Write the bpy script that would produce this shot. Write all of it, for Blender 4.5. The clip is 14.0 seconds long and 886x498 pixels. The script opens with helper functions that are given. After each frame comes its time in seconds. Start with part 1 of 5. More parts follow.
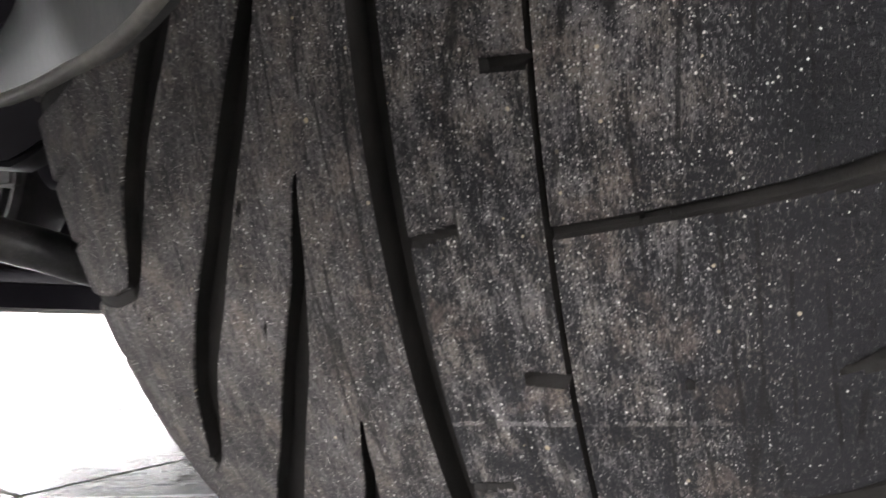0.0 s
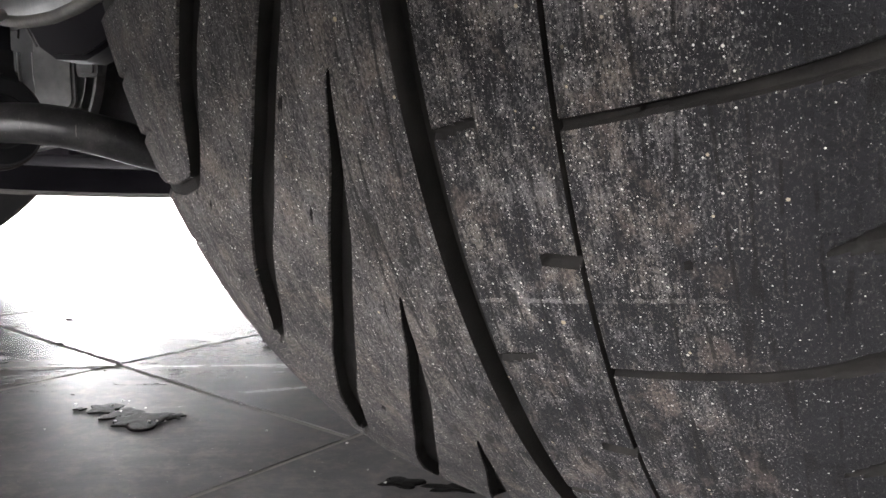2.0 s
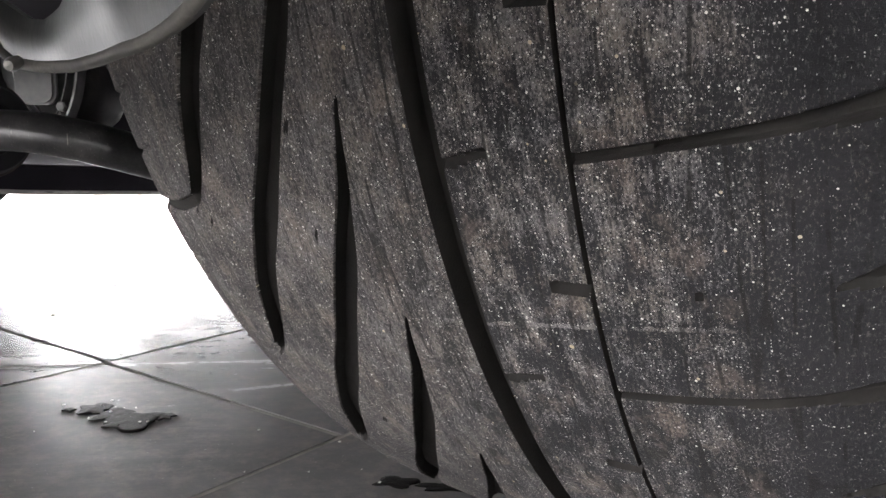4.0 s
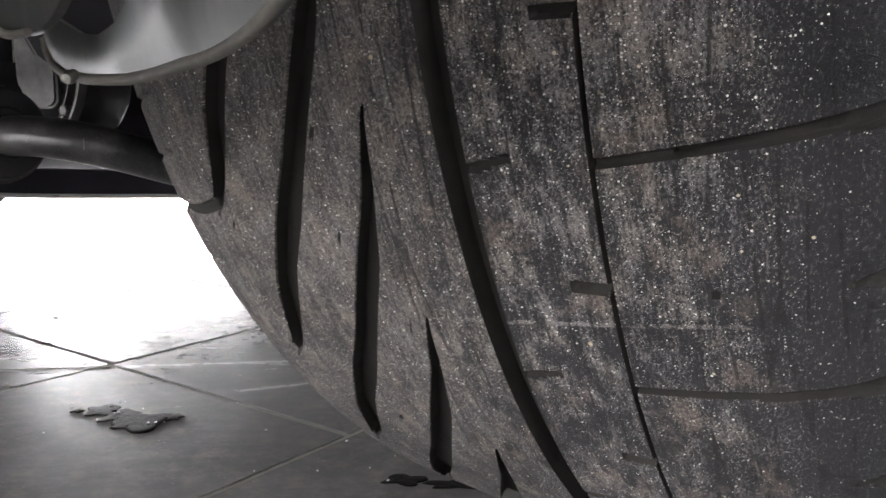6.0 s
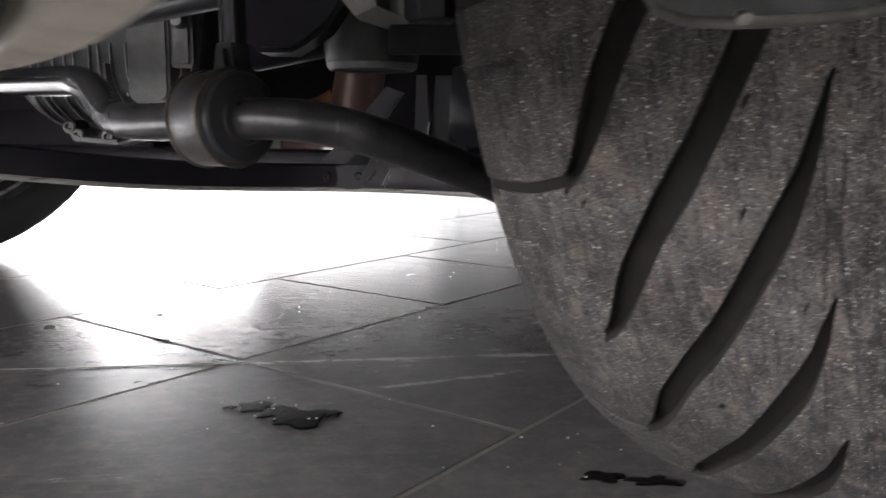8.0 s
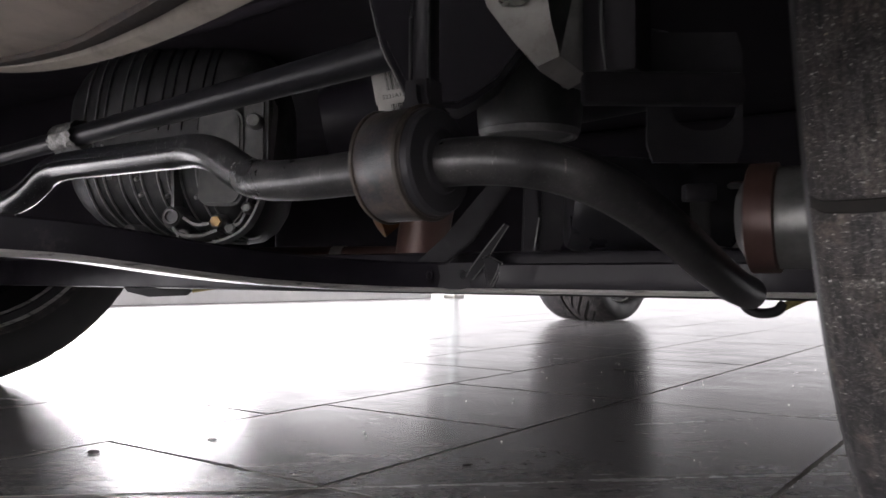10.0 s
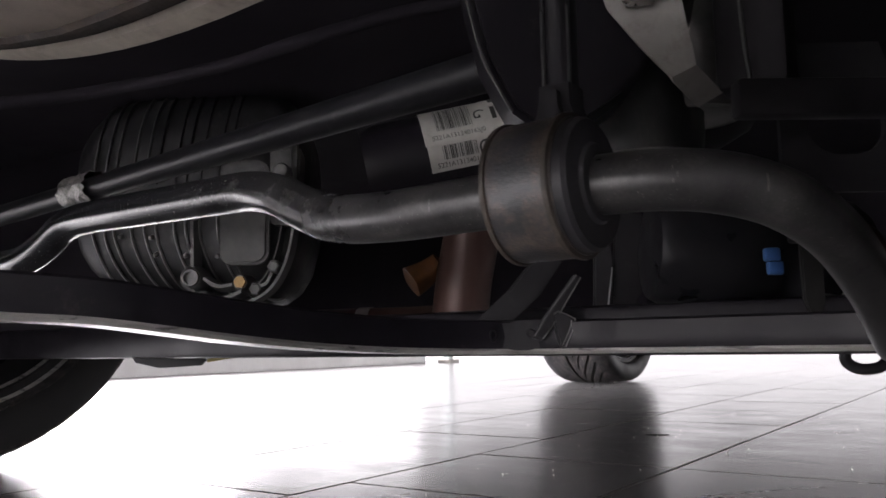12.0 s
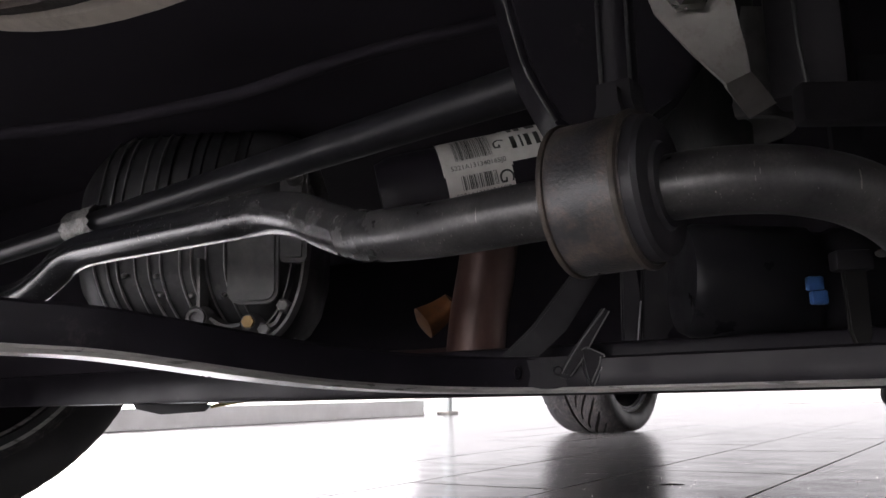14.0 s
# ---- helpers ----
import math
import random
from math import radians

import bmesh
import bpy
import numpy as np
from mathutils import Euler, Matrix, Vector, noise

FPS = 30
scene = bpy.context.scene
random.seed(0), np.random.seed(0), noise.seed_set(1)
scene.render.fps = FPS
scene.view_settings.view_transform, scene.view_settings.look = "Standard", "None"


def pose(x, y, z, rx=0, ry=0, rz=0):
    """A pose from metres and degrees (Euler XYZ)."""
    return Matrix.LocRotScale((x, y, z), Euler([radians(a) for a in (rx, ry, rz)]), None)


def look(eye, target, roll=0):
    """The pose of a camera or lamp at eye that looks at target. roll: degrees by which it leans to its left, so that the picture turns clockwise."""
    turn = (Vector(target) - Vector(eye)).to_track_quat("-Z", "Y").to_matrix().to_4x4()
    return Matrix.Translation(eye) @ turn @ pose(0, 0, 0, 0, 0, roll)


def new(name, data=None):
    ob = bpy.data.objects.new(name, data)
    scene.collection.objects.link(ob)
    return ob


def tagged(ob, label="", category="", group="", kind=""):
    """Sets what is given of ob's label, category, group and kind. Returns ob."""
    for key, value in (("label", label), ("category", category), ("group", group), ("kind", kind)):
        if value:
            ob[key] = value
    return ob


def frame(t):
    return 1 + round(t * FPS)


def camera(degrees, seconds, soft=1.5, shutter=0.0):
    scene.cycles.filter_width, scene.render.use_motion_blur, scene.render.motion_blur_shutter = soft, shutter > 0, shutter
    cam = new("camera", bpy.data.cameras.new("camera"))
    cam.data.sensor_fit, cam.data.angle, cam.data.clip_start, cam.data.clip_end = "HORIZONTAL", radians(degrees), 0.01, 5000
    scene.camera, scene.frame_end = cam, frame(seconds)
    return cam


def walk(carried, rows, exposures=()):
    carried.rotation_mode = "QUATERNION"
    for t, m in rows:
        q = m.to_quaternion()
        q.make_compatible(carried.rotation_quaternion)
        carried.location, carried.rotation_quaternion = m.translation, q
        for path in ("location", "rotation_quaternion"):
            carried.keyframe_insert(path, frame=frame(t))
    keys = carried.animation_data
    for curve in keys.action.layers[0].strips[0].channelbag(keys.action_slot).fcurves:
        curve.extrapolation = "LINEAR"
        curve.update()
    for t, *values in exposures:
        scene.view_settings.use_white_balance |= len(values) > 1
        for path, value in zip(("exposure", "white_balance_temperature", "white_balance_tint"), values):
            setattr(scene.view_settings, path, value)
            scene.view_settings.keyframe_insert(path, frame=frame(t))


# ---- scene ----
cam = camera(55.92, 14.0, shutter=0.5)
walk(cam, [
    (0, pose(0.1293, -0.4764, 0.2012, 91.33, -1.54, 32.75)),
    (0.5, pose(0.1392, -0.4794, 0.1952, 90.72, -1.47, 37.31)),
    (1, pose(0.1439, -0.4770, 0.2005, 86.22, -0.99, 38.61)),
    (1.5, pose(0.1474, -0.4822, 0.2017, 84.21, -0.91, 38.45)),
    (2, pose(0.1491, -0.4806, 0.2041, 82.95, -0.77, 38.25)),
    (2.5, pose(0.1497, -0.4798, 0.2054, 82.23, -0.65, 37.94)),
    (3, pose(0.1469, -0.4824, 0.2093, 81.90, -0.60, 37.54)),
    (5.5, pose(0.1418, -0.4880, 0.2174, 81.84, -0.39, 36.28)),
    (6, pose(0.1413, -0.4961, 0.2166, 81.82, -0.29, 36.34)),
    (6.5, pose(0.1274, -0.5123, 0.2123, 81.86, -0.28, 36.74)),
    (7, pose(0.1003, -0.5243, 0.2095, 81.93, -0.34, 37.12)),
    (7.5, pose(0.0704, -0.5296, 0.2080, 82.01, -0.40, 37.06)),
    (8, pose(0.0393, -0.5565, 0.2064, 82.04, -0.26, 36.61)),
    (8.5, pose(0.0057, -0.5761, 0.1915, 83.62, -0.54, 36.23)),
    (9, pose(-0.0211, -0.5699, 0.1881, 87.78, -0.19, 35.91)),
    (9.2, pose(-0.0311, -0.5765, 0.1809, 89.61, -0.28, 35.87)),
    (11.3, pose(-0.1458, -0.5354, 0.1606, 93.69, 0.34, 35.30)),
    (11.5, pose(-0.1510, -0.5361, 0.1629, 94.51, 0.96, 35.21)),
    (12, pose(-0.1661, -0.5346, 0.1628, 96.47, 0.99, 34.93)),
    (12.5, pose(-0.1898, -0.5250, 0.1586, 97.84, 1.12, 34.68)),
    (13, pose(-0.1924, -0.5223, 0.1561, 98.80, 1.19, 34.72)),
    (13.5, pose(-0.1933, -0.5251, 0.1522, 99.45, 1.24, 34.67)),
    (14, pose(-0.1954, -0.5221, 0.1540, 100.00, 1.31, 34.72)),
], [(0.0, 2.4, 6500, 13), (3.0, 2.4, 6500, 13), (6.0, 2.45, 6500, 13), (7.5, 2.25, 6500, 13), (8.2, 2.02, 6500, 14), (9.2, 1.66, 6500, 16), (11.3, 1.65, 6500, 18), (14.0, 1.57, 6500, 18)])

# ---------------------------------------------------------------- light
world = bpy.data.worlds.new("overcast_day")
scene.world = world
world.use_nodes = True
wn, wl = world.node_tree.nodes, world.node_tree.links
sky = wn.new("ShaderNodeTexSky")
sky.sky_type, sky.sun_disc = "NISHITA", False
sky.sun_elevation, sky.sun_rotation = radians(48), radians(250)
haze = wn.new("ShaderNodeMix")
haze.data_type = "RGBA"
haze.inputs[0].default_value = 0.9
wl.new(sky.outputs[0], haze.inputs[6])
haze.inputs[7].default_value = (9.0, 9.0, 9.2, 1)
wl.new(haze.outputs[2], wn["Background"].inputs[0])
wn["Background"].inputs[1].default_value = 0.19

sun = new("sun", bpy.data.lights.new("sun", "SUN"))
sun.data.energy, sun.data.angle, sun.data.color = 0.8, radians(12), (1.0, 0.97, 0.92)
sun.matrix_world = look((-4, 3, 6), (0, 0, 0))


# ---------------------------------------------------------------- materials
def mat(name, rough=0.5, metal=0.0, spec=0.5):
    m = bpy.data.materials.new(name)
    m.use_nodes = True
    b = m.node_tree.nodes["Principled BSDF"]
    b.inputs["Roughness"].default_value, b.inputs["Metallic"].default_value = rough, metal
    b.inputs["Specular IOR Level"].default_value = spec
    return m, m.node_tree.nodes, m.node_tree.links, b


def coords(n, l, scale=(1, 1, 1), attribute=""):
    mp = n.new("ShaderNodeMapping")
    mp.inputs["Scale"].default_value = scale
    if attribute:
        a = n.new("ShaderNodeAttribute")
        a.attribute_name = attribute
        l.new(a.outputs["Vector"], mp.inputs["Vector"])
    else:
        l.new(n.new("ShaderNodeTexCoord").outputs["Object"], mp.inputs["Vector"])
    return mp.outputs[0]


def noise_tex(n, l, vec, scale, detail=4.0, rough=0.6, flat=False):
    t = n.new("ShaderNodeTexNoise")
    t.noise_dimensions = "2D" if flat else "3D"
    t.inputs["Scale"].default_value, t.inputs["Detail"].default_value = scale, detail
    t.inputs["Roughness"].default_value = rough
    l.new(vec, t.inputs["Vector"])
    return t.outputs["Fac"]


def ramp(n, l, fac, stops):
    r = n.new("ShaderNodeValToRGB")
    els = r.color_ramp.elements
    while len(els) < len(stops):
        els.new(0.5)
    for e, (p, c) in zip(els, stops):
        e.position = p
        e.color = (c, c, c, 1) if isinstance(c, (int, float)) else (*c, 1)
    l.new(fac, r.inputs[0])
    return r.outputs[0]


def blend(n, l, fac, a, b, mode="MIX"):
    m = n.new("ShaderNodeMix")
    m.data_type, m.blend_type = "RGBA", mode
    for i, v in ((0, fac), (6, a), (7, b)):
        if isinstance(v, (int, float)):
            m.inputs[i].default_value = v
        elif isinstance(v, tuple):
            m.inputs[i].default_value = (*v, 1)
        else:
            l.new(v, m.inputs[i])
    return m.outputs[2]


def maths(n, l, op, a, b=0.0):
    m = n.new("ShaderNodeMath")
    m.operation = op
    for i, v in enumerate((a, b)):
        if isinstance(v, (int, float)):
            m.inputs[i].default_value = v
        else:
            l.new(v, m.inputs[i])
    return m.outputs[0]


def relief(n, l, b, height, strength=0.3, distance=0.001):
    bump = n.new("ShaderNodeBump")
    bump.inputs["Strength"].default_value, bump.inputs["Distance"].default_value = strength, distance
    l.new(height, bump.inputs["Height"])
    l.new(bump.outputs[0], b.inputs["Normal"])


def specks(n, l, vec, scale, size, share):
    """Small round grains: flat Voronoi cells, of which a share (a number or a field) carries one."""
    v = n.new("ShaderNodeTexVoronoi")
    v.voronoi_dimensions = "2D"
    v.inputs["Scale"].default_value = scale
    l.new(vec, v.inputs["Vector"])
    sep = n.new("ShaderNodeSeparateColor")
    l.new(v.outputs["Color"], sep.inputs[0])
    grain = maths(n, l, "MULTIPLY", maths(n, l, "ADD", maths(n, l, "MULTIPLY", sep.outputs[1], 0.75), 0.25), size)
    dot = maths(n, l, "LESS_THAN", v.outputs["Distance"], grain)
    some = maths(n, l, "LESS_THAN", sep.outputs[0], share)
    return maths(n, l, "MULTIPLY", dot, some)


def surface(name, dark, light, rough=0.5, metal=0.0, grain=60, fine=900, bump=0.15, dust=None, dust_share=0.5, spec=0.5, streak=(1, 1, 1), rough_var=0.12):
    """A plain coat with two scales of variation, and dust lying in patches."""
    m, n, l, b = mat(name, rough, metal, spec)
    vec = coords(n, l, streak)
    big = noise_tex(n, l, vec, grain, 5)
    small = noise_tex(n, l, vec, fine, 3)
    col = blend(n, l, ramp(n, l, big, [(0.3, 0.0), (0.7, 1.0)]), dark, light)
    if dust:
        where = maths(n, l, "MULTIPLY", ramp(n, l, noise_tex(n, l, vec, grain * 1.7, 8, 0.7), [(0.62 - 0.25 * dust_share, 0.0), (0.8, 1.0)]), ramp(n, l, small, [(0.3, 0.3), (0.65, 1.0)]))
        col = blend(n, l, where, col, dust)
    l.new(col, b.inputs["Base Color"])
    lo, hi = max(rough - rough_var, 0.05), min(rough + rough_var, 1)
    l.new(ramp(n, l, big, [(0.3, lo), (0.7, hi)]), b.inputs["Roughness"])
    relief(n, l, b, small, bump, 0.0006)
    return m


def tread_material(name):
    """Worn rubber: black where it is clean, caked with fine grey dust and grit, bare and cracked on the outer shoulder."""
    m, n, l, b = mat(name, 0.7, 0.0, 0.3)
    vec = coords(n, l, (1, 1, 1), "tread")
    along = coords(n, l, (1.0, 0.55, 1), "tread")
    patches = noise_tex(n, l, coords(n, l, (150, 62, 1), "tread"), 1.0, 9, 0.72, True)
    clouds = noise_tex(n, l, vec, 21, 4, 0.6, True)
    scuffs = noise_tex(n, l, coords(n, l, (760, 38, 1), "tread"), 1.0, 4, 0.65, True)
    fine = noise_tex(n, l, along, 1300, 6, 0.80, True)
    sep = n.new("ShaderNodeSeparateXYZ")
    l.new(vec, sep.inputs[0])
    x, y = sep.outputs[0], sep.outputs[1]
    # how dusty: thicker on the inner half, none on the outer shoulder
    inner = n.new("ShaderNodeMapRange")
    inner.inputs[1].default_value, inner.inputs[2].default_value = -0.13, 0.10
    inner.inputs[3].default_value, inner.inputs[4].default_value = 0.43, 0.34
    l.new(x, inner.inputs[0])
    # fewer specks at the inner rim, cut further to paint that shoulder's shade
    rim = n.new("ShaderNodeMapRange")
    rim.inputs[1].default_value, rim.inputs[2].default_value = -0.125, -0.088
    rim.inputs[3].default_value, rim.inputs[4].default_value = -0.28, 0.0
    l.new(x, rim.inputs[0])
    edge = n.new("ShaderNodeMapRange")
    edge.inputs[1].default_value, edge.inputs[2].default_value = 0.082, 0.108
    edge.inputs[3].default_value, edge.inputs[4].default_value = 1.0, 0.03
    l.new(maths(n, l, "ADD", x, maths(n, l, "MULTIPLY", maths(n, l, "SUBTRACT", patches, 0.5), 0.03)), edge.inputs[0])
    # the inner half lies under an even sandy film, the outer half is dark with broken patches
    outer = n.new("ShaderNodeMapRange")
    outer.inputs[1].default_value, outer.inputs[2].default_value = -0.015, 0.035
    l.new(x, outer.inputs[0])
    outer = outer.outputs[0]
    even, broken = ramp(n, l, patches, [(0.30, 0.16), (0.74, 0.62)]), ramp(n, l, patches, [(0.42, 0.0), (0.70, 0.78)])
    lie = maths(n, l, "ADD", even, maths(n, l, "MULTIPLY", outer, maths(n, l, "SUBTRACT", broken, even)))
    # more patches high on the outer tread, fewer lower down
    upper_share = n.new("ShaderNodeMapRange")
    upper_share.inputs[1].default_value, upper_share.inputs[2].default_value = 0.09, 0.19
    upper_share.inputs[3].default_value, upper_share.inputs[4].default_value = 0.30, 0.03
    l.new(y, upper_share.inputs[0])
    lie = maths(n, l, "ADD", lie, maths(n, l, "MULTIPLY", outer, upper_share.outputs[0]))
    density = maths(n, l, "ADD", lie, maths(n, l, "MULTIPLY", maths(n, l, "SUBTRACT", clouds, 0.5), 0.75))
    density = maths(n, l, "MULTIPLY", maths(n, l, "ADD", density, maths(n, l, "ADD", rim.outputs[0], maths(n, l, "SUBTRACT", inner.outputs[0], 0.36))), edge.outputs[0])
    # one dried tide mark across the tread
    tide = maths(n, l, "ABSOLUTE", maths(n, l, "SUBTRACT", maths(n, l, "ADD", maths(n, l, "ADD", y, maths(n, l, "MULTIPLY", x, 0.15)), maths(n, l, "MULTIPLY", patches, 0.0025)), 0.1914))
    tide = maths(n, l, "MULTIPLY", maths(n, l, "LESS_THAN", tide, 0.0007), maths(n, l, "MULTIPLY", edge.outputs[0], ramp(n, l, noise_tex(n, l, vec, 40, 3, 0.6, True), [(0.42, 0.0), (0.60, 0.60)])))
    density = maths(n, l, "ADD", density, maths(n, l, "MULTIPLY", tide, outer))
    dense = n.new("ShaderNodeClamp")
    l.new(density, dense.inputs[0])
    density = dense.outputs[0]
    # dust density falls towards the underside
    under = n.new("ShaderNodeMapRange")
    under.inputs[1].default_value, under.inputs[2].default_value = 0.20, 0.30
    under.inputs[3].default_value, under.inputs[4].default_value = 1.0, 0.55
    l.new(y, under.inputs[0])
    density = maths(n, l, "MULTIPLY", density, under.outputs[0])
    body = blend(n, l, ramp(n, l, clouds, [(0.35, 0.0), (0.7, 1.0)]), (0.017, 0.017, 0.020), (0.029, 0.028, 0.032))
    # thin film, broken into flakes by the fine grain
    flake = maths(n, l, "ADD", maths(n, l, "MULTIPLY", fine, 1.15), maths(n, l, "MULTIPLY", scuffs, 0.22))
    flake = maths(n, l, "ADD", maths(n, l, "SUBTRACT", flake, 0.17), maths(n, l, "MULTIPLY", density, 0.36))
    film = ramp(n, l, flake, [(0.59, 0.0), (0.72, 0.46), (0.88, 1.0)])
    # a thin tan bloom on the inner half
    bloom = maths(n, l, "MULTIPLY", maths(n, l, "SUBTRACT", 1.0, outer), ramp(n, l, maths(n, l, "ADD", maths(n, l, "MULTIPLY", scuffs, 0.5), maths(n, l, "MULTIPLY", patches, 0.5)), [(0.36, 0.04), (0.64, 0.40)]))
    # and so does the bloom
    low = n.new("ShaderNodeMapRange")
    low.inputs[1].default_value, low.inputs[2].default_value = 0.17, 0.30
    low.inputs[3].default_value, low.inputs[4].default_value = 1.0, 0.35
    l.new(y, low.inputs[0])
    bloom = maths(n, l, "MULTIPLY", bloom, low.outputs[0])
    body = blend(n, l, bloom, body, (0.155, 0.136, 0.120))
    tone = blend(n, l, ramp(n, l, noise_tex(n, l, vec, 75, 3, 0.6, True), [(0.40, 0.0), (0.62, 1.0)]), (0.225, 0.212, 0.212), (0.262, 0.232, 0.206))
    col = blend(n, l, film, body, tone)
    for scale, size, gain, colour in ((3600, 0.44, 0.36, (0.33, 0.31, 0.31)), (2000, 0.38, 0.34, (0.50, 0.47, 0.45)), (1150, 0.30, 0.26, (0.84, 0.80, 0.75)), (560, 0.21, 0.13, (0.88, 0.85, 0.80)), (210, 0.11, 0.08, (0.66, 0.57, 0.42)), (62, 0.05, 0.07, (0.60, 0.50, 0.33))):
        share = maths(n, l, "MULTIPLY", maths(n, l, "ADD", maths(n, l, "MULTIPLY", density, gain), 0.010), maths(n, l, "ADD", 0.58, maths(n, l, "MULTIPLY", outer, 0.34)))
        dots = specks(n, l, along if scale > 3000 else vec, scale, size, share)
        col = blend(n, l, dots, col, colour)
    # warm caked patches
    caked = maths(n, l, "MULTIPLY", ramp(n, l, noise_tex(n, l, coords(n, l, (62, 48, 1), "tread"), 1.0, 8, 0.7, True), [(0.55, 0.0), (0.70, 0.55)]), maths(n, l, "MULTIPLY", edge.outputs[0], ramp(n, l, fine, [(0.35, 0.15), (0.6, 1.0)])))
    col = blend(n, l, caked, col, (0.32, 0.255, 0.215))
    # long hairline cuts running round the tyre
    hair = n.new("ShaderNodeTexVoronoi")
    hair.feature, hair.voronoi_dimensions = "DISTANCE_TO_EDGE", "2D"
    hair.inputs["Scale"].default_value = 1.0
    l.new(coords(n, l, (115, 7, 1), "tread"), hair.inputs["Vector"])
    hairline = maths(n, l, "MULTIPLY", ramp(n, l, hair.outputs["Distance"], [(0.0, 1.0), (0.03, 0.9), (0.055, 0.0)]), ramp(n, l, noise_tex(n, l, vec, 55, 3, 0.6, True), [(0.47, 0.0), (0.55, 1.0)]))
    off = n.new("ShaderNodeMapRange")
    off.inputs[1].default_value, off.inputs[2].default_value = -0.07, 0.0
    l.new(x, off.inputs[0])
    hairline = maths(n, l, "MULTIPLY", hairline, off.outputs[0])
    col = blend(n, l, maths(n, l, "MULTIPLY", hairline, 0.8), col, (0.014, 0.013, 0.013))
    l.new(col, b.inputs["Base Color"])
    # relief: grain, lengthwise scuffs, and cracks on the bare shoulder
    v = n.new("ShaderNodeTexVoronoi")
    v.feature, v.voronoi_dimensions = "DISTANCE_TO_EDGE", "2D"
    v.inputs["Scale"].default_value = 820
    bend = n.new("ShaderNodeVectorMath")
    bend.operation = "ADD"
    l.new(coords(n, l, (0.8, 1.25, 1), "tread"), bend.inputs[0])
    wobble = n.new("ShaderNodeTexNoise")
    wobble.inputs["Scale"].default_value = 700
    l.new(vec, wobble.inputs["Vector"])
    shift = n.new("ShaderNodeVectorMath")
    shift.operation = "SCALE"
    shift.inputs["Scale"].default_value = 0.0016
    l.new(wobble.outputs["Color"], shift.inputs[0])
    l.new(shift.outputs[0], bend.inputs[1])
    l.new(bend.outputs[0], v.inputs["Vector"])
    crack = ramp(n, l, v.outputs["Distance"], [(0.0, 0.0), (0.10, 1.0)])
    shoulder = n.new("ShaderNodeMapRange")
    shoulder.inputs[1].default_value, shoulder.inputs[2].default_value = 0.104, 0.112
    l.new(x, shoulder.inputs[0])
    bare = maths(n, l, "MULTIPLY", shoulder.outputs[0], ramp(n, l, noise_tex(n, l, vec, 60, 3, 0.6, True), [(0.30, 0.2), (0.50, 1.0)]))
    crack = maths(n, l, "MULTIPLY", maths(n, l, "SUBTRACT", crack, 1.0), bare)
    ribs = n.new("ShaderNodeTexNoise")
    ribs.inputs["Scale"].default_value, ribs.inputs["Detail"].default_value = 1.0, 3.0
    l.new(coords(n, l, (70, 420, 1), "tread"), ribs.inputs["Vector"])
    crack = maths(n, l, "ADD", crack, maths(n, l, "MULTIPLY", maths(n, l, "MULTIPLY", ribs.outputs["Fac"], shoulder.outputs[0]), 1.6))
    height = maths(n, l, "ADD", maths(n, l, "MULTIPLY", scuffs, 0.8), maths(n, l, "MULTIPLY", fine, 1.7))
    height = maths(n, l, "ADD", maths(n, l, "ADD", height, maths(n, l, "MULTIPLY", patches, 0.5)), maths(n, l, "MULTIPLY", crack, 3.5))
    height = maths(n, l, "SUBTRACT", height, maths(n, l, "MULTIPLY", hairline, 0.8))
    relief(n, l, b, height, 0.75, 0.0009)
    return m


M_TREAD = tread_material("dusty_tread_rubber")
# Groove colour without dust, also darkened for the shade inside the cuts
M_GROOVE = surface("shaded_groove_rubber", (0.012, 0.0113, 0.0112), (0.029, 0.0265, 0.0245), 0.8, grain=80, fine=1200, bump=0.4, spec=0.2)
M_SIDE = surface("sidewall_rubber", (0.020, 0.020, 0.021), (0.032, 0.031, 0.031), 0.55, grain=25, fine=700)

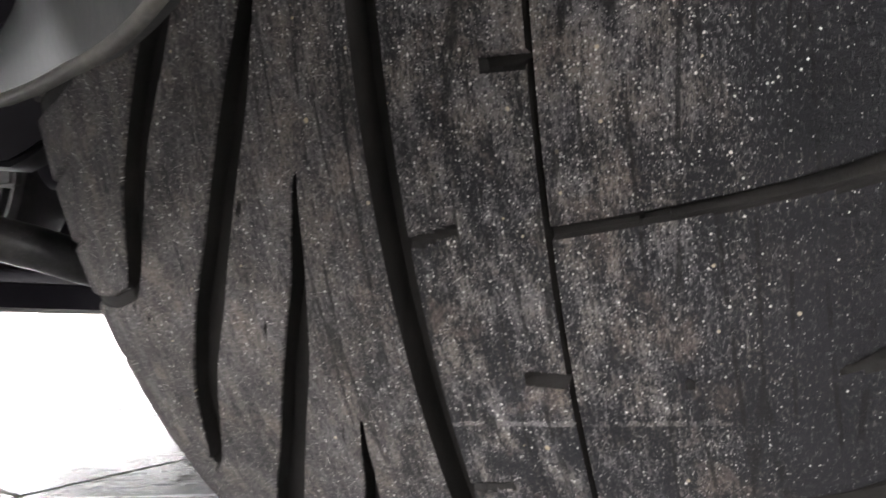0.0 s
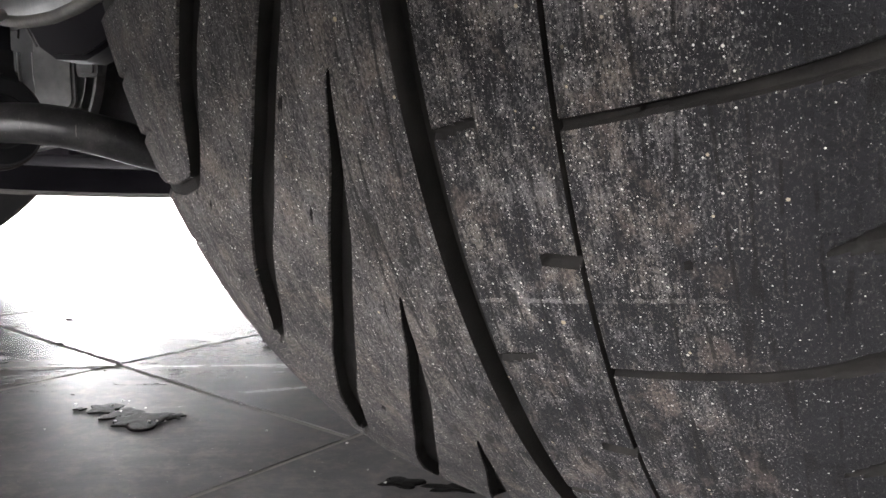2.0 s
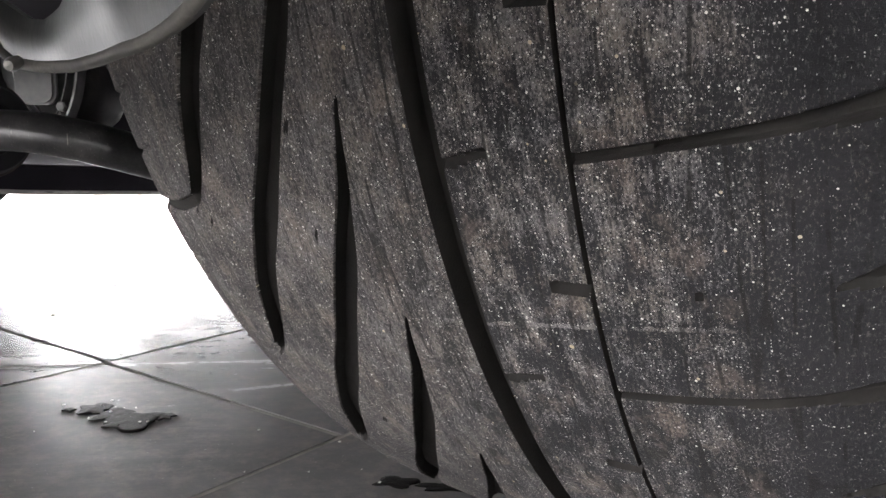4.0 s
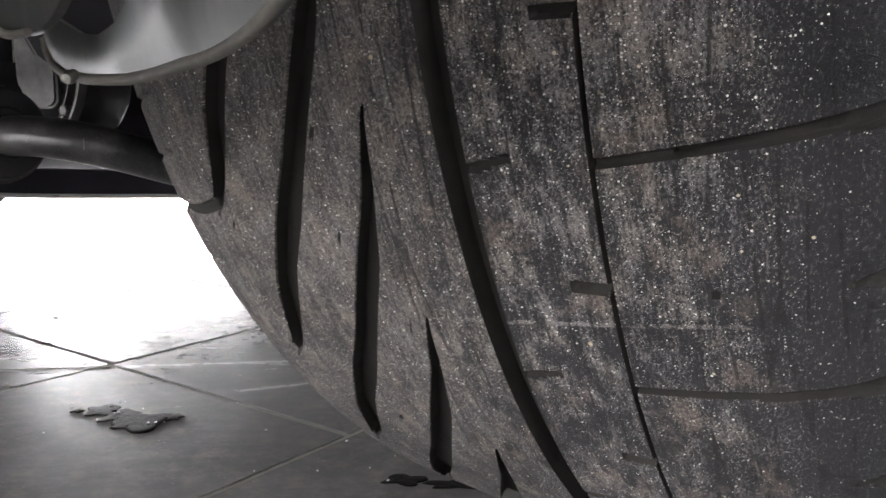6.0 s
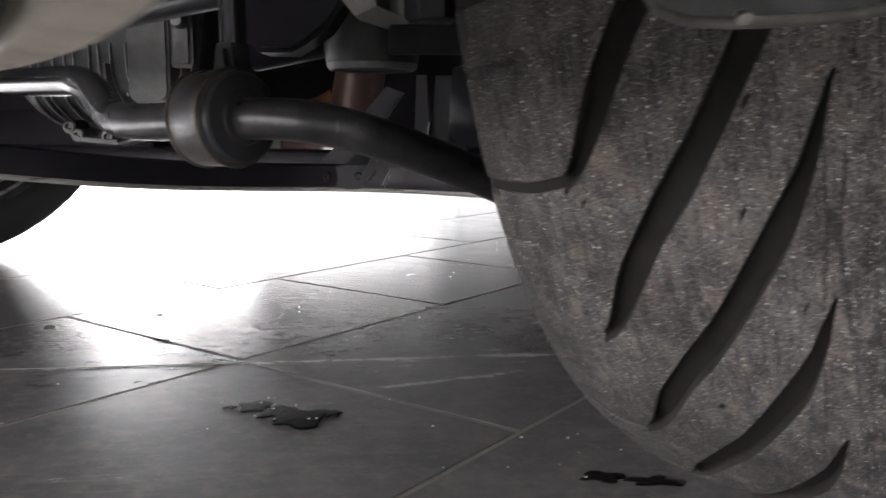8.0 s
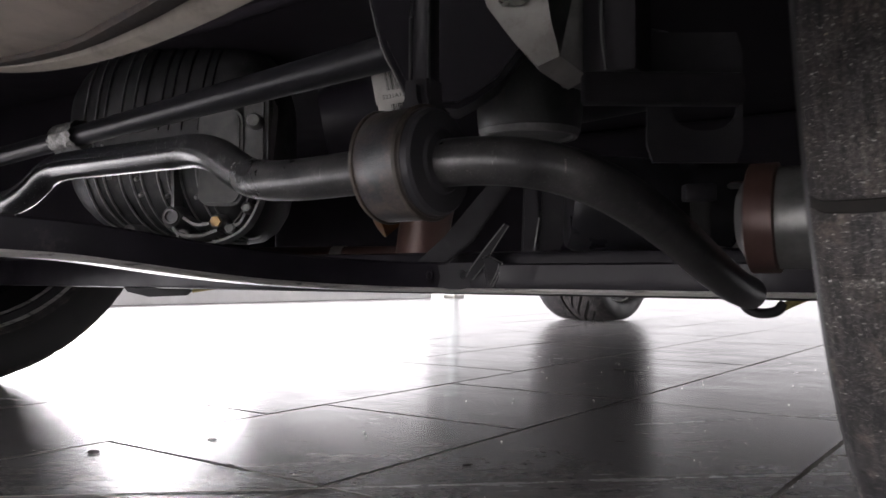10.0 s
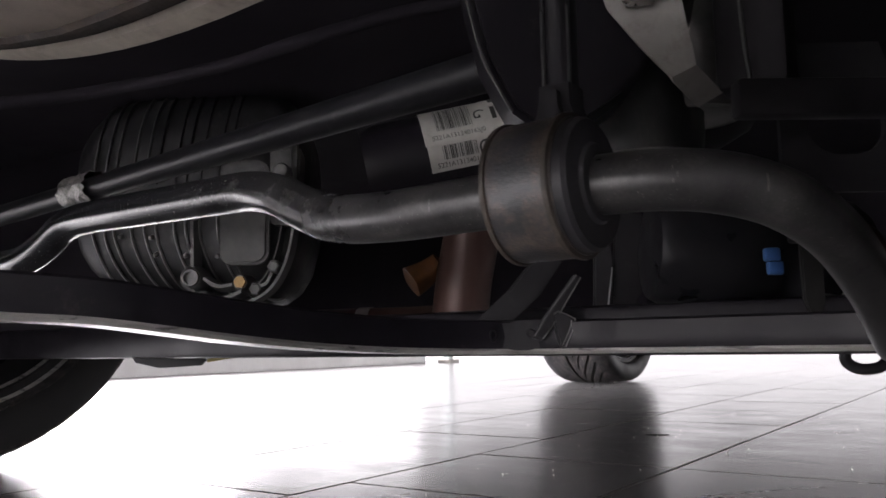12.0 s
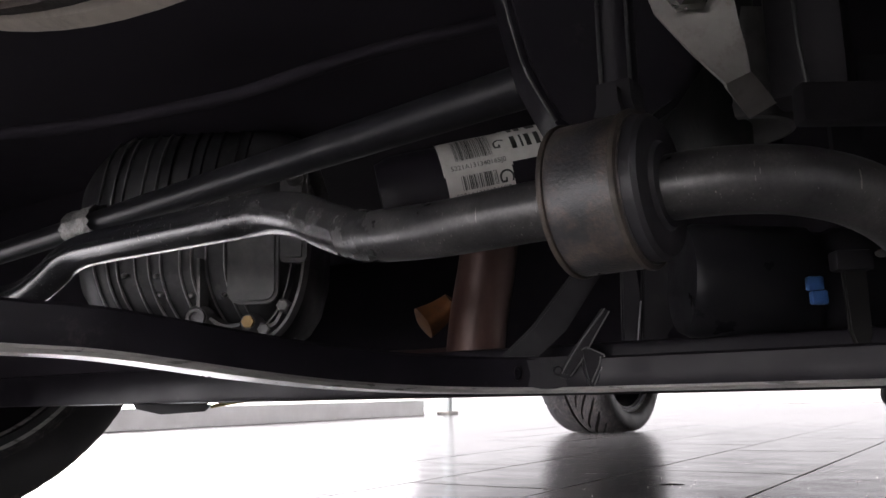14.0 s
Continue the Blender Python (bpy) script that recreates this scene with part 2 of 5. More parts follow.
def bar_material():
    """Satin black paint: dark towards the car's middle, dusted towards the wheel and coloured paler for the stronger
    light there.
    """
    m, n, l, b = mat("satin_black_steel", 0.3, 0.0, 0.40)
    vec = coords(n, l)
    sep = n.new("ShaderNodeSeparateXYZ")
    l.new(vec, sep.inputs[0])
    worn = noise_tex(n, l, vec, 60, 6, 0.65)
    grain = noise_tex(n, l, vec, 900, 4, 0.7)
    # stronger light near the wheel arch, painted as a paler dust share
    side = n.new("ShaderNodeMapRange")
    side.inputs[1].default_value, side.inputs[2].default_value = -0.56, -0.36
    l.new(sep.outputs[0], side.inputs[0])
    dust = maths(n, l, "MULTIPLY", side.outputs[0], ramp(n, l, maths(n, l, "ADD", maths(n, l, "MULTIPLY", worn, 0.7), maths(n, l, "MULTIPLY", grain, 0.3)), [(0.38, 0.04), (0.54, 0.17), (0.72, 0.46)]))
    col = blend(n, l, ramp(n, l, worn, [(0.2, 0.0), (0.8, 1.0)]), (0.008, 0.0082, 0.0100), (0.016, 0.0164, 0.0190))
    col = blend(n, l, dust, col, (0.19, 0.182, 0.172))
    for scale, size, share, tint in ((1500, 0.32, 0.30, (0.13, 0.125, 0.12)), (620, 0.20, 0.14, (0.20, 0.19, 0.175))):
        col = blend(n, l, specks(n, l, coords(n, l, (1, 1, 1)), scale, size, maths(n, l, "ADD", maths(n, l, "MULTIPLY", worn, share), share * -0.3)), col, tint)
    l.new(col, b.inputs["Base Color"])
    l.new(maths(n, l, "ADD", ramp(n, l, worn, [(0.2, 0.12), (0.8, 0.19)]), maths(n, l, "MULTIPLY", side.outputs[0], 0.14)), b.inputs["Roughness"])
    relief(n, l, b, maths(n, l, "ADD", grain, maths(n, l, "MULTIPLY", worn, 0.3)), 0.16, 0.0004)
    return m


M_BAR = bar_material()
M_ROD = surface("black_painted_rod", (0.010, 0.010, 0.012), (0.016, 0.016, 0.019), 0.40, grain=70, fine=900, dust=(0.05, 0.047, 0.045), dust_share=0.3, bump=0.12, spec=0.22, rough_var=0.03)
M_BUSH = surface("dusty_black_rubber", (0.016, 0.017, 0.021), (0.060, 0.060, 0.064), 0.36, grain=48, fine=900, dust=(0.20, 0.145, 0.105), dust_share=0.75, bump=0.4)
M_COLLAR = surface("rusty_clamp_steel", (0.026, 0.023, 0.021), (0.066, 0.050, 0.039), 0.6, grain=120, fine=900, dust=(0.12, 0.103, 0.086), dust_share=0.5, bump=0.3)
M_BEAM = surface("black_painted_steel", (0.010, 0.009, 0.012), (0.017, 0.015, 0.020), 0.42, grain=18, fine=800, dust=(0.08, 0.074, 0.07), dust_share=0.05, bump=0.1, spec=0.18)
# Bright tone that paints the floor's reflection on the arm; rim lips share it
M_LIP = surface("bright_edge", (0.45, 0.44, 0.42), (0.66, 0.65, 0.62), 0.32, 0.5, grain=30, fine=600, streak=(1, 1, 8), bump=0.05, rough_var=0.08)
# One casting in steps from dark to pale, light from below painted in
M_ALU = surface("dark_cast_aluminium", (0.020, 0.020, 0.022), (0.055, 0.055, 0.058), 0.42, 0.3, grain=50, fine=1300, bump=0.5, dust=(0.10, 0.094, 0.086), dust_share=0.25)
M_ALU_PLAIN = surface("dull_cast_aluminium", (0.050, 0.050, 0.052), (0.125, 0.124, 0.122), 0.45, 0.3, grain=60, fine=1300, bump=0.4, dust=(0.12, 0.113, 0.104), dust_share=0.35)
M_ALU_PALE = surface("cast_aluminium", (0.10, 0.10, 0.102), (0.25, 0.248, 0.244), 0.45, 0.35, grain=70, fine=1300, bump=0.5, dust=(0.10, 0.094, 0.086), dust_share=0.35)
M_ALU_EDGE = surface("pale_cast_ridge", (0.22, 0.22, 0.22), (0.46, 0.455, 0.45), 0.45, 0.4, grain=90, fine=1300, bump=0.4)
M_BOLT = surface("zinc_bolt", (0.16, 0.155, 0.145), (0.32, 0.31, 0.285), 0.35, 0.8, grain=160, fine=900)
M_BRASS = surface("yellow_plug", (0.36, 0.22, 0.085), (0.52, 0.35, 0.16), 0.45, 0.4, grain=160, fine=900)
M_RUST = surface("brown_pipe_steel", (0.085, 0.046, 0.040), (0.16, 0.092, 0.078), 0.42, 0.2, grain=40, fine=700, streak=(1, 1, 0.15))
M_ORANGE = surface("orange_rust", (0.09, 0.034, 0.010), (0.19, 0.078, 0.024), 0.75, grain=90, fine=800, bump=0.4)
M_SILENCER = surface("dirty_bare_metal", (0.34, 0.29, 0.25), (0.52, 0.45, 0.385), 0.6, 0.05, grain=26, fine=500, dust=(0.20, 0.145, 0.11), dust_share=0.6)
M_RIM_BAND = surface("dusty_seam_metal", (0.50, 0.45, 0.38), (0.76, 0.70, 0.60), 0.6, 0.05, grain=38, fine=600, dust=(0.20, 0.15, 0.11), dust_share=0.5)
M_SEAM_GAP = surface("dark_rusty_gap", (0.012, 0.009, 0.008), (0.050, 0.036, 0.028), 0.8, grain=90, fine=700, bump=0.6, dust=(0.15, 0.11, 0.08), dust_share=0.2)
M_LINER = surface("grey_plastic", (0.016, 0.018, 0.019), (0.062, 0.065, 0.064), 0.48, grain=40, fine=900, dust=(0.11, 0.105, 0.093), dust_share=0.45, streak=(1, 1, 0.4))
M_TAB = surface("dark_tab_plastic", (0.018, 0.018, 0.018), (0.030, 0.030, 0.029), 0.55, grain=60, fine=900)
M_BEAD = surface("dusty_plastic_edge", (0.06, 0.058, 0.053), (0.13, 0.123, 0.11), 0.65, grain=70, fine=800, dust=(0.24, 0.22, 0.19), dust_share=0.5)
M_PLASTIC = surface("black_plastic", (0.019, 0.018, 0.021), (0.034, 0.033, 0.037), 0.5, grain=35, fine=900, dust=(0.06, 0.056, 0.052), dust_share=0.1, spec=0.35)
M_GLOSS = surface("smooth_black_cover", (0.014, 0.014, 0.017), (0.024, 0.024, 0.027), 0.36, grain=30, fine=900, bump=0.06, spec=0.22)
M_BLACK = surface("deep_black_plastic", (0.020, 0.019, 0.022), (0.034, 0.032, 0.036), 0.55, grain=40, fine=900, bump=0.15, spec=0.15)
M_STRAP = surface("grey_zinc_strap", (0.30, 0.29, 0.27), (0.43, 0.415, 0.39), 0.5, 0.25, grain=45, fine=900, dust=(0.13, 0.10, 0.075), dust_share=0.5)
M_SILVER = surface("bright_joint_steel", (0.16, 0.16, 0.155), (0.28, 0.28, 0.27), 0.4, 0.5, grain=60, fine=700)
M_FOIL = surface("wrinkled_foil", (0.10, 0.098, 0.095), (0.42, 0.41, 0.39), 0.4, 0.6, grain=420, fine=1100, bump=0.9)
M_BLUE = surface("blue_plastic", (0.035, 0.10, 0.27), (0.05, 0.14, 0.35), 0.45, grain=90, fine=700)
M_PAPER = surface("white_sticker_paper", (0.48, 0.47, 0.44), (0.62, 0.61, 0.57), 0.6, grain=70, fine=900, dust=(0.38, 0.35, 0.30), dust_share=0.2)
M_INK = surface("black_ink", (0.02, 0.02, 0.02), (0.03, 0.03, 0.03), 0.6)
M_WIRE = surface("yellow_cable", (0.30, 0.24, 0.08), (0.42, 0.34, 0.14), 0.5, grain=90)
M_WHEEL = surface("cast_wheel_alloy", (0.10, 0.097, 0.094), (0.19, 0.185, 0.175), 0.45, 0.5, grain=25, fine=500, dust=(0.12, 0.10, 0.085), dust_share=0.5)
M_UNDER = surface("black_underseal", (0.019, 0.016, 0.022), (0.032, 0.028, 0.036), 0.8, grain=20, fine=500, bump=0.4, spec=0.2)
M_PAINT = surface("dark_car_paint", (0.05, 0.05, 0.055), (0.06, 0.06, 0.066), 0.25, grain=6)
M_WALL = surface("white_wall_paint", (0.74, 0.74, 0.73), (0.80, 0.80, 0.79), 0.7, grain=3, fine=200)
M_PLINTH = surface("grey_painted_plinth", (0.52, 0.52, 0.52), (0.62, 0.62, 0.62), 0.55, grain=6, fine=200)
M_GROUT = surface("dusty_grout", (0.115, 0.107, 0.098), (0.19, 0.176, 0.16), 0.85, grain=90, fine=700)
M_CHIP = surface("pale_grit", (0.42, 0.41, 0.38), (0.62, 0.60, 0.56), 0.6, grain=300)
M_GREASE = surface("black_grease", (0.004, 0.004, 0.004), (0.010, 0.009, 0.009), 0.34, grain=120, fine=700, bump=0.25, rough_var=0.08, spec=0.012)


# tyre and broom marks in the dust on the floor: two ends, half width, strength
STREAKS = (((-0.71, -0.243), (-0.12, 0.33), 0.012, 0.9), ((-0.98, -0.50), (-0.54, -0.083), 0.008, 0.5), ((-0.42, -0.10), (-0.30, 0.10), 0.012, 0.8), ((-0.24, 0.16), (-0.24, 0.36), 0.014, 0.7), ((-0.60, -0.40), (-0.50, -0.16), 0.02, 0.55), ((-0.50, 0.30), (-0.25, 0.62), 0.02, 0.6))


def tile_material():
    """Polished dark stone, dulled by a film of dust with wiped streaks in it."""
    m, n, l, b = mat("dark_stone_tile", 0.2, 0.0, 0.5)
    geo = n.new("ShaderNodeNewGeometry")
    info = n.new("ShaderNodeObjectInfo")

    def world(scale, turn=0.0):
        mp = n.new("ShaderNodeMapping")
        mp.inputs["Scale"].default_value = scale
        r = n.new("ShaderNodeVectorRotate")
        r.rotation_type = "Z_AXIS"
        r.inputs["Angle"].default_value = turn
        l.new(geo.outputs["Position"], r.inputs["Vector"])
        l.new(r.outputs[0], mp.inputs["Vector"])
        return mp.outputs[0]

    vec = world((1, 1, 1))
    shade = maths(n, l, "ADD", maths(n, l, "MULTIPLY", info.outputs["Random"], 0.5), maths(n, l, "MULTIPLY", geo.outputs["Random Per Island"], 0.5))
    big = noise_tex(n, l, vec, 11, 7, 0.65)
    smear = noise_tex(n, l, world((6, 17, 1)), 1.0, 5, 0.6)
    fine = noise_tex(n, l, vec, 420, 3)
    col = blend(n, l, ramp(n, l, big, [(0.3, 0.0), (0.7, 1.0)]), (0.060, 0.059, 0.062), (0.125, 0.123, 0.127))
    col = blend(n, l, maths(n, l, "MULTIPLY", shade, 0.4), col, (0.10, 0.098, 0.10))
    film = maths(n, l, "MULTIPLY", ramp(n, l, smear, [(0.15, 0.0), (0.95, 1.0)]), ramp(n, l, fine, [(0.2, 0.2), (0.8, 0.8)]))
    col = blend(n, l, maths(n, l, "MULTIPLY", film, 0.4), col, (0.23, 0.222, 0.214))
    # wiped streaks, all drawn the same way
    wipes = noise_tex(n, l, world((11, 90, 1), -0.76), 1.0, 8, 0.80)
    short = noise_tex(n, l, world((70, 170, 1), -0.76), 1.0, 5, 0.75)
    wiped = maths(n, l, "MULTIPLY", ramp(n, l, wipes, [(0.45, 0.0), (0.74, 1.0)]), ramp(n, l, noise_tex(n, l, vec, 6, 4), [(0.40, 0.15), (0.60, 0.9)]))
    wiped = maths(n, l, "MULTIPLY", wiped, ramp(n, l, short, [(0.35, 0.25), (0.65, 1.0)]))
    dusty = wiped
    for (x0, y0), (x1, y1), half, strength in STREAKS:
        mp = n.new("ShaderNodeMapping")
        mp.vector_type = "TEXTURE"
        mp.inputs["Location"].default_value = ((x0 + x1) / 2, (y0 + y1) / 2, 0)
        mp.inputs["Rotation"].default_value = (0, 0, math.atan2(y1 - y0, x1 - x0))
        l.new(geo.outputs["Position"], mp.inputs["Vector"])
        sep = n.new("ShaderNodeSeparateXYZ")
        l.new(mp.outputs[0], sep.inputs[0])
        across = maths(n, l, "ADD", sep.outputs[1], maths(n, l, "MULTIPLY", maths(n, l, "SUBTRACT", smear, 0.5), 0.012))
        near = maths(n, l, "SUBTRACT", 1.0, maths(n, l, "DIVIDE", maths(n, l, "ABSOLUTE", across), half))
        ends = maths(n, l, "MULTIPLY", maths(n, l, "SUBTRACT", math.hypot(x1 - x0, y1 - y0) / 2, maths(n, l, "ABSOLUTE", sep.outputs[0])), 14.0)
        field = maths(n, l, "MINIMUM", maths(n, l, "MAXIMUM", near, 0.0), maths(n, l, "MAXIMUM", maths(n, l, "MINIMUM", ends, 1.0), 0.0))
        dusty = maths(n, l, "MAXIMUM", dusty, maths(n, l, "MULTIPLY", maths(n, l, "MULTIPLY", field, strength), ramp(n, l, short, [(0.3, 0.25), (0.7, 1.0)])))
    blots = ramp(n, l, noise_tex(n, l, vec, 55, 7, 0.75), [(0.47, 0.0), (0.66, 0.5)])
    col = blend(n, l, blots, col, (0.20, 0.178, 0.162))
    col = blend(n, l, maths(n, l, "MULTIPLY", dusty, 0.52), col, (0.30, 0.288, 0.275))
    col = blend(n, l, specks(n, l, vec, 160, 0.06, 0.10), col, (0.34, 0.33, 0.32))
    l.new(col, b.inputs["Base Color"])
    r = maths(n, l, "ADD", ramp(n, l, smear, [(0.1, 0.13), (0.9, 0.25)]), maths(n, l, "MULTIPLY", big, 0.06))
    r = maths(n, l, "ADD", r, maths(n, l, "MULTIPLY", dusty, 0.12))
    l.new(r, b.inputs["Roughness"])
    relief(n, l, b, maths(n, l, "ADD", maths(n, l, "MULTIPLY", big, 1.0), maths(n, l, "MULTIPLY", fine, 0.3)), 0.03, 0.002)
    return m


M_TILE = tile_material()


def glow(name, colour, strength):
    m = bpy.data.materials.new(name)
    m.use_nodes = True
    n = m.node_tree.nodes
    n.remove(n["Principled BSDF"])
    e = n.new("ShaderNodeEmission")
    e.inputs[0].default_value, e.inputs[1].default_value = (*colour, 1), strength
    m.node_tree.links.new(e.outputs[0], n["Material Output"].inputs[0])
    return m


# ---------------------------------------------------------------- mesh tools
def finish(name, bm, material, smooth=True):
    me = bpy.data.meshes.new(name)
    bm.to_mesh(me)
    bm.free()
    for m in material if isinstance(material, (list, tuple)) else [material]:
        me.materials.append(m)
    if smooth:
        me.shade_smooth()
        me.set_sharp_from_angle(angle=radians(38))
    return me


ANCHOR = {}


def part(name, bm, material, parent, label="", smooth=True):
    """One mesh, in world metres, under a thing or a part."""
    me = bm if isinstance(bm, bpy.types.Mesh) else finish(name, bm, material, smooth)
    ob = new(name, me)
    ob.parent = parent
    if parent.name in ANCHOR:
        ob.matrix_parent_inverse = Matrix.Translation(-ANCHOR[parent.name])
    return tagged(ob, label)


def thing(name, at, label, category, group="", kind=""):
    ob = new(name)
    ob.location = at
    ob.empty_display_size = 0.05
    ANCHOR[ob.name] = Vector(at)
    return tagged(ob, label, category, group, kind)


def structure(name, bm, material, label="", category="", smooth=False):
    return tagged(new(name, finish(name, bm, material, smooth)), label, category, "", "structure")


def box(bm, size, m=Matrix(), bevel=0.0, segments=2):
    made = bmesh.ops.create_cube(bm, size=1)["verts"]
    bmesh.ops.transform(bm, matrix=m @ Matrix.Diagonal((*size, 1)), verts=made)
    if bevel:
        edges = list({e for v in made for e in v.link_edges})
        bmesh.ops.bevel(bm, geom=edges, offset=bevel, segments=segments, affect="EDGES", profile=0.5)
    return bm


def block(lo, hi, bevel=0.0):
    lo, hi = Vector(lo), Vector(hi)
    return box(bmesh.new(), hi - lo, Matrix.Translation((lo + hi) / 2), bevel)


def basis(origin, z_axis, x_hint=(1, 0, 0)):
    z = Vector(z_axis).normalized()
    x = Vector(x_hint)
    x = (x - z * x.dot(z)).normalized()
    y = z.cross(x)
    m = Matrix((x, y, z)).transposed().to_4x4()
    m.translation = origin
    return m


def smooth_line(points, per=8):
    p = [Vector(q) for q in points]
    p = [p[0] * 2 - p[1]] + p + [p[-1] * 2 - p[-2]]
    out = []
    for a, b, c, d in zip(p, p[1:], p[2:], p[3:]):
        for k in range(per):
            t = k / per
            out.append(0.5 * ((2 * b) + (c - a) * t + (2 * a - 5 * b + 4 * c - d) * t * t + (3 * b - a - 3 * c + d) * t ** 3))
    return out + [p[-2]]


def sweep(bm, line, section, up=(0, 0, 1), cap=True):
    """section(k): the (side, up) points of the ring at share k of the line."""
    rings = []
    count = len(line)
    for i, q in enumerate(line):
        tan = (line[min(i + 1, count - 1)] - line[max(i - 1, 0)]).normalized()
        side = tan.cross(Vector(up)).normalized()
        top = side.cross(tan)
        rings.append([bm.verts.new(q + side * a + top * b) for a, b in section(i / (count - 1))])
    for r, s in zip(rings, rings[1:]):
        for k in range(len(r)):
            bm.faces.new((r[k], r[(k + 1) % len(r)], s[(k + 1) % len(r)], s[k]))
    if cap:
        bm.faces.new(rings[0])
        bm.faces.new(rings[-1][::-1])
    bmesh.ops.recalc_face_normals(bm, faces=bm.faces)
    return bm


def round_section(radius, seg=20):
    ring = [(math.cos(a) * radius, math.sin(a) * radius) for a in (2 * math.pi * k / seg for k in range(seg))]
    return lambda k: ring


def tube(points, radius, per=8, seg=20):
    return sweep(bmesh.new(), smooth_line(points, per), round_section(radius, seg))


def lathe(bm, profile, m, seg=48, closed=False):
    """profile: (radius, height along z) turned round the z axis of m."""
    rings = [[bm.verts.new(m @ Vector((r * math.cos(a), r * math.sin(a), h))) for a in (2 * math.pi * k / seg for k in range(seg))] for r, h in profile]
    pairs = list(zip(rings, rings[1:])) + ([(rings[-1], rings[0])] if closed else [])
    for a, b in pairs:
        for k in range(seg):
            bm.faces.new((a[k], a[(k + 1) % seg], b[(k + 1) % seg], b[k]))
    if not closed:
        bm.faces.new(rings[0][::-1])
        bm.faces.new(rings[-1])
    bmesh.ops.recalc_face_normals(bm, faces=bm.faces)
    return bm


def slab(outline, thick, m, bevel=0.0):
    """A flat plate with that outline in the xy plane of m, its face at z = thick."""
    bm = bmesh.new()
    a = [bm.verts.new(m @ Vector((x, y, 0))) for x, y in outline]
    b = [bm.verts.new(m @ Vector((x, y, thick))) for x, y in outline]
    bm.faces.new(a[::-1])
    top = bm.faces.new(b)
    for k in range(len(a)):
        bm.faces.new((a[k], a[(k + 1) % len(a)], b[(k + 1) % len(a)], b[k]))
    bmesh.ops.recalc_face_normals(bm, faces=bm.faces)
    if bevel:
        bmesh.ops.bevel(bm, geom=list(top.edges), offset=bevel, segments=2, affect="EDGES")
    return bm


def loft(bm, rings):
    vs = [[bm.verts.new(p) for p in ring] for ring in rings]
    for a, b in zip(vs, vs[1:]):
        for k in range(len(a)):
            bm.faces.new((a[k], a[(k + 1) % len(a)], b[(k + 1) % len(a)], b[k]))
    bm.faces.new(vs[0])
    bm.faces.new(vs[-1])
    bmesh.ops.recalc_face_normals(bm, faces=bm.faces)
    return bm


def rounded(w, h, r, seg=6):
    out = []
    for cx, cy, a0 in ((w / 2 - r, h / 2 - r, 0), (-w / 2 + r, h / 2 - r, 90), (-w / 2 + r, -h / 2 + r, 180), (w / 2 - r, -h / 2 + r, 270)):
        out += [(cx + r * math.cos(radians(a0 + 90 * k / seg)), cy + r * math.sin(radians(a0 + 90 * k / seg))) for k in range(seg + 1)]
    return out


# ---------------------------------------------------------------- the hall
floor = structure("floor", block((-5.2, -6, -0.06), (5, 9, -0.0008)), M_GROUT, "dark grout bed under glossy stone tiles", "floor")
ceiling = structure("ceiling", block((-5.2, -6, 3.6), (5, 9, 3.75)), M_WALL, "plain white hall ceiling", "ceiling")


def hall_wall(name, lo, hi):
    return structure(name, block(lo, hi), M_WALL, "plain white painted hall wall", "wall")


# glazed side: plinth, posts and lintel, daylight outside
structure("wall_west_plinth", block((-4.55, -6, 0), (-4.35, 5.2, 0.125), 0.006), M_PLINTH, "low grey plinth under a bright shopfront opening", "wall")
hall_wall("wall_west_lintel", (-4.55, -6, 2.9), (-4.35, 9, 3.6))
hall_wall("wall_west_pier", (-4.55, -6, 0.125), (-4.35, -4.6, 2.9))
hall_wall("wall_north_lintel", (-4.35, 8.8, 2.9), (5, 9, 3.6))
hall_wall("wall_north_pier", (3.2, 8.8, 0), (5, 9, 2.9))
# unseen side, kept closed to hold light off the tyre's outer half
hall_wall("wall_east_unseen", (4.8, -5.8, 0), (5, 8.8, 3.6))
hall_wall("wall_south_lintel", (-4.35, -6, 2.9), (5, -5.8, 3.6))
# unseen pier, widened to cut light from the south-east
hall_wall("wall_south_unseen", (1.1, -6, 0), (5, -5.8, 2.9))

outside = structure("ground", block((-60, -60, -0.10), (60, 60, -0.065)), surface("pale_concrete", (0.50, 0.49, 0.47), (0.60, 0.59, 0.57), 0.8, grain=2, fine=90), "pale concrete forecourt outside the hall", "ground")

structure("backdrop", block((-11.2, -14, -0.06), (-11, 8.85, 7)), glow("daylight_street", (1.0, 1.0, 1.0), 6.5), "white overexposed daylight beyond the shopfront", "backdrop")
structure("backdrop_corner", block((-11.2, 8.85, -0.06), (-11, 14.2, 7)), glow("daylight_gate", (1.0, 1.0, 1.0), 1.3), "pale daylight at the hall corner", "backdrop")
structure("backdrop_north", block((-11, 14, -0.06), (9, 14.2, 7)), glow("daylight_rear", (1.0, 1.0, 1.0), 0.55), "pale daylight behind the hall", "backdrop")
# unseen glow added behind the camera to brighten tyre and suspension
structure("backdrop_south", block((-12, -12.2, -0.06), (12, -12, 7)), glow("added_south_glow", (1.0, 0.99, 0.97), 2.8), "unseen glowing panel added to light the tyre from the south", "backdrop")

post = thing("door_post", (-4.2, 5.32, 0), "slim pale glass door post standing on the tiles", "post")
part("upright", block((-4.23, 5.29, 0.03), (-4.17, 5.35, 2.9), 0.004), surface("pale_glass_post", (0.45, 0.50, 0.50), (0.55, 0.60, 0.60), 0.25, grain=20), post)
part("foot_plate", block((-4.26, 5.25, 0), (-4.14, 5.39, 0.03), 0.003), M_BOLT, post)

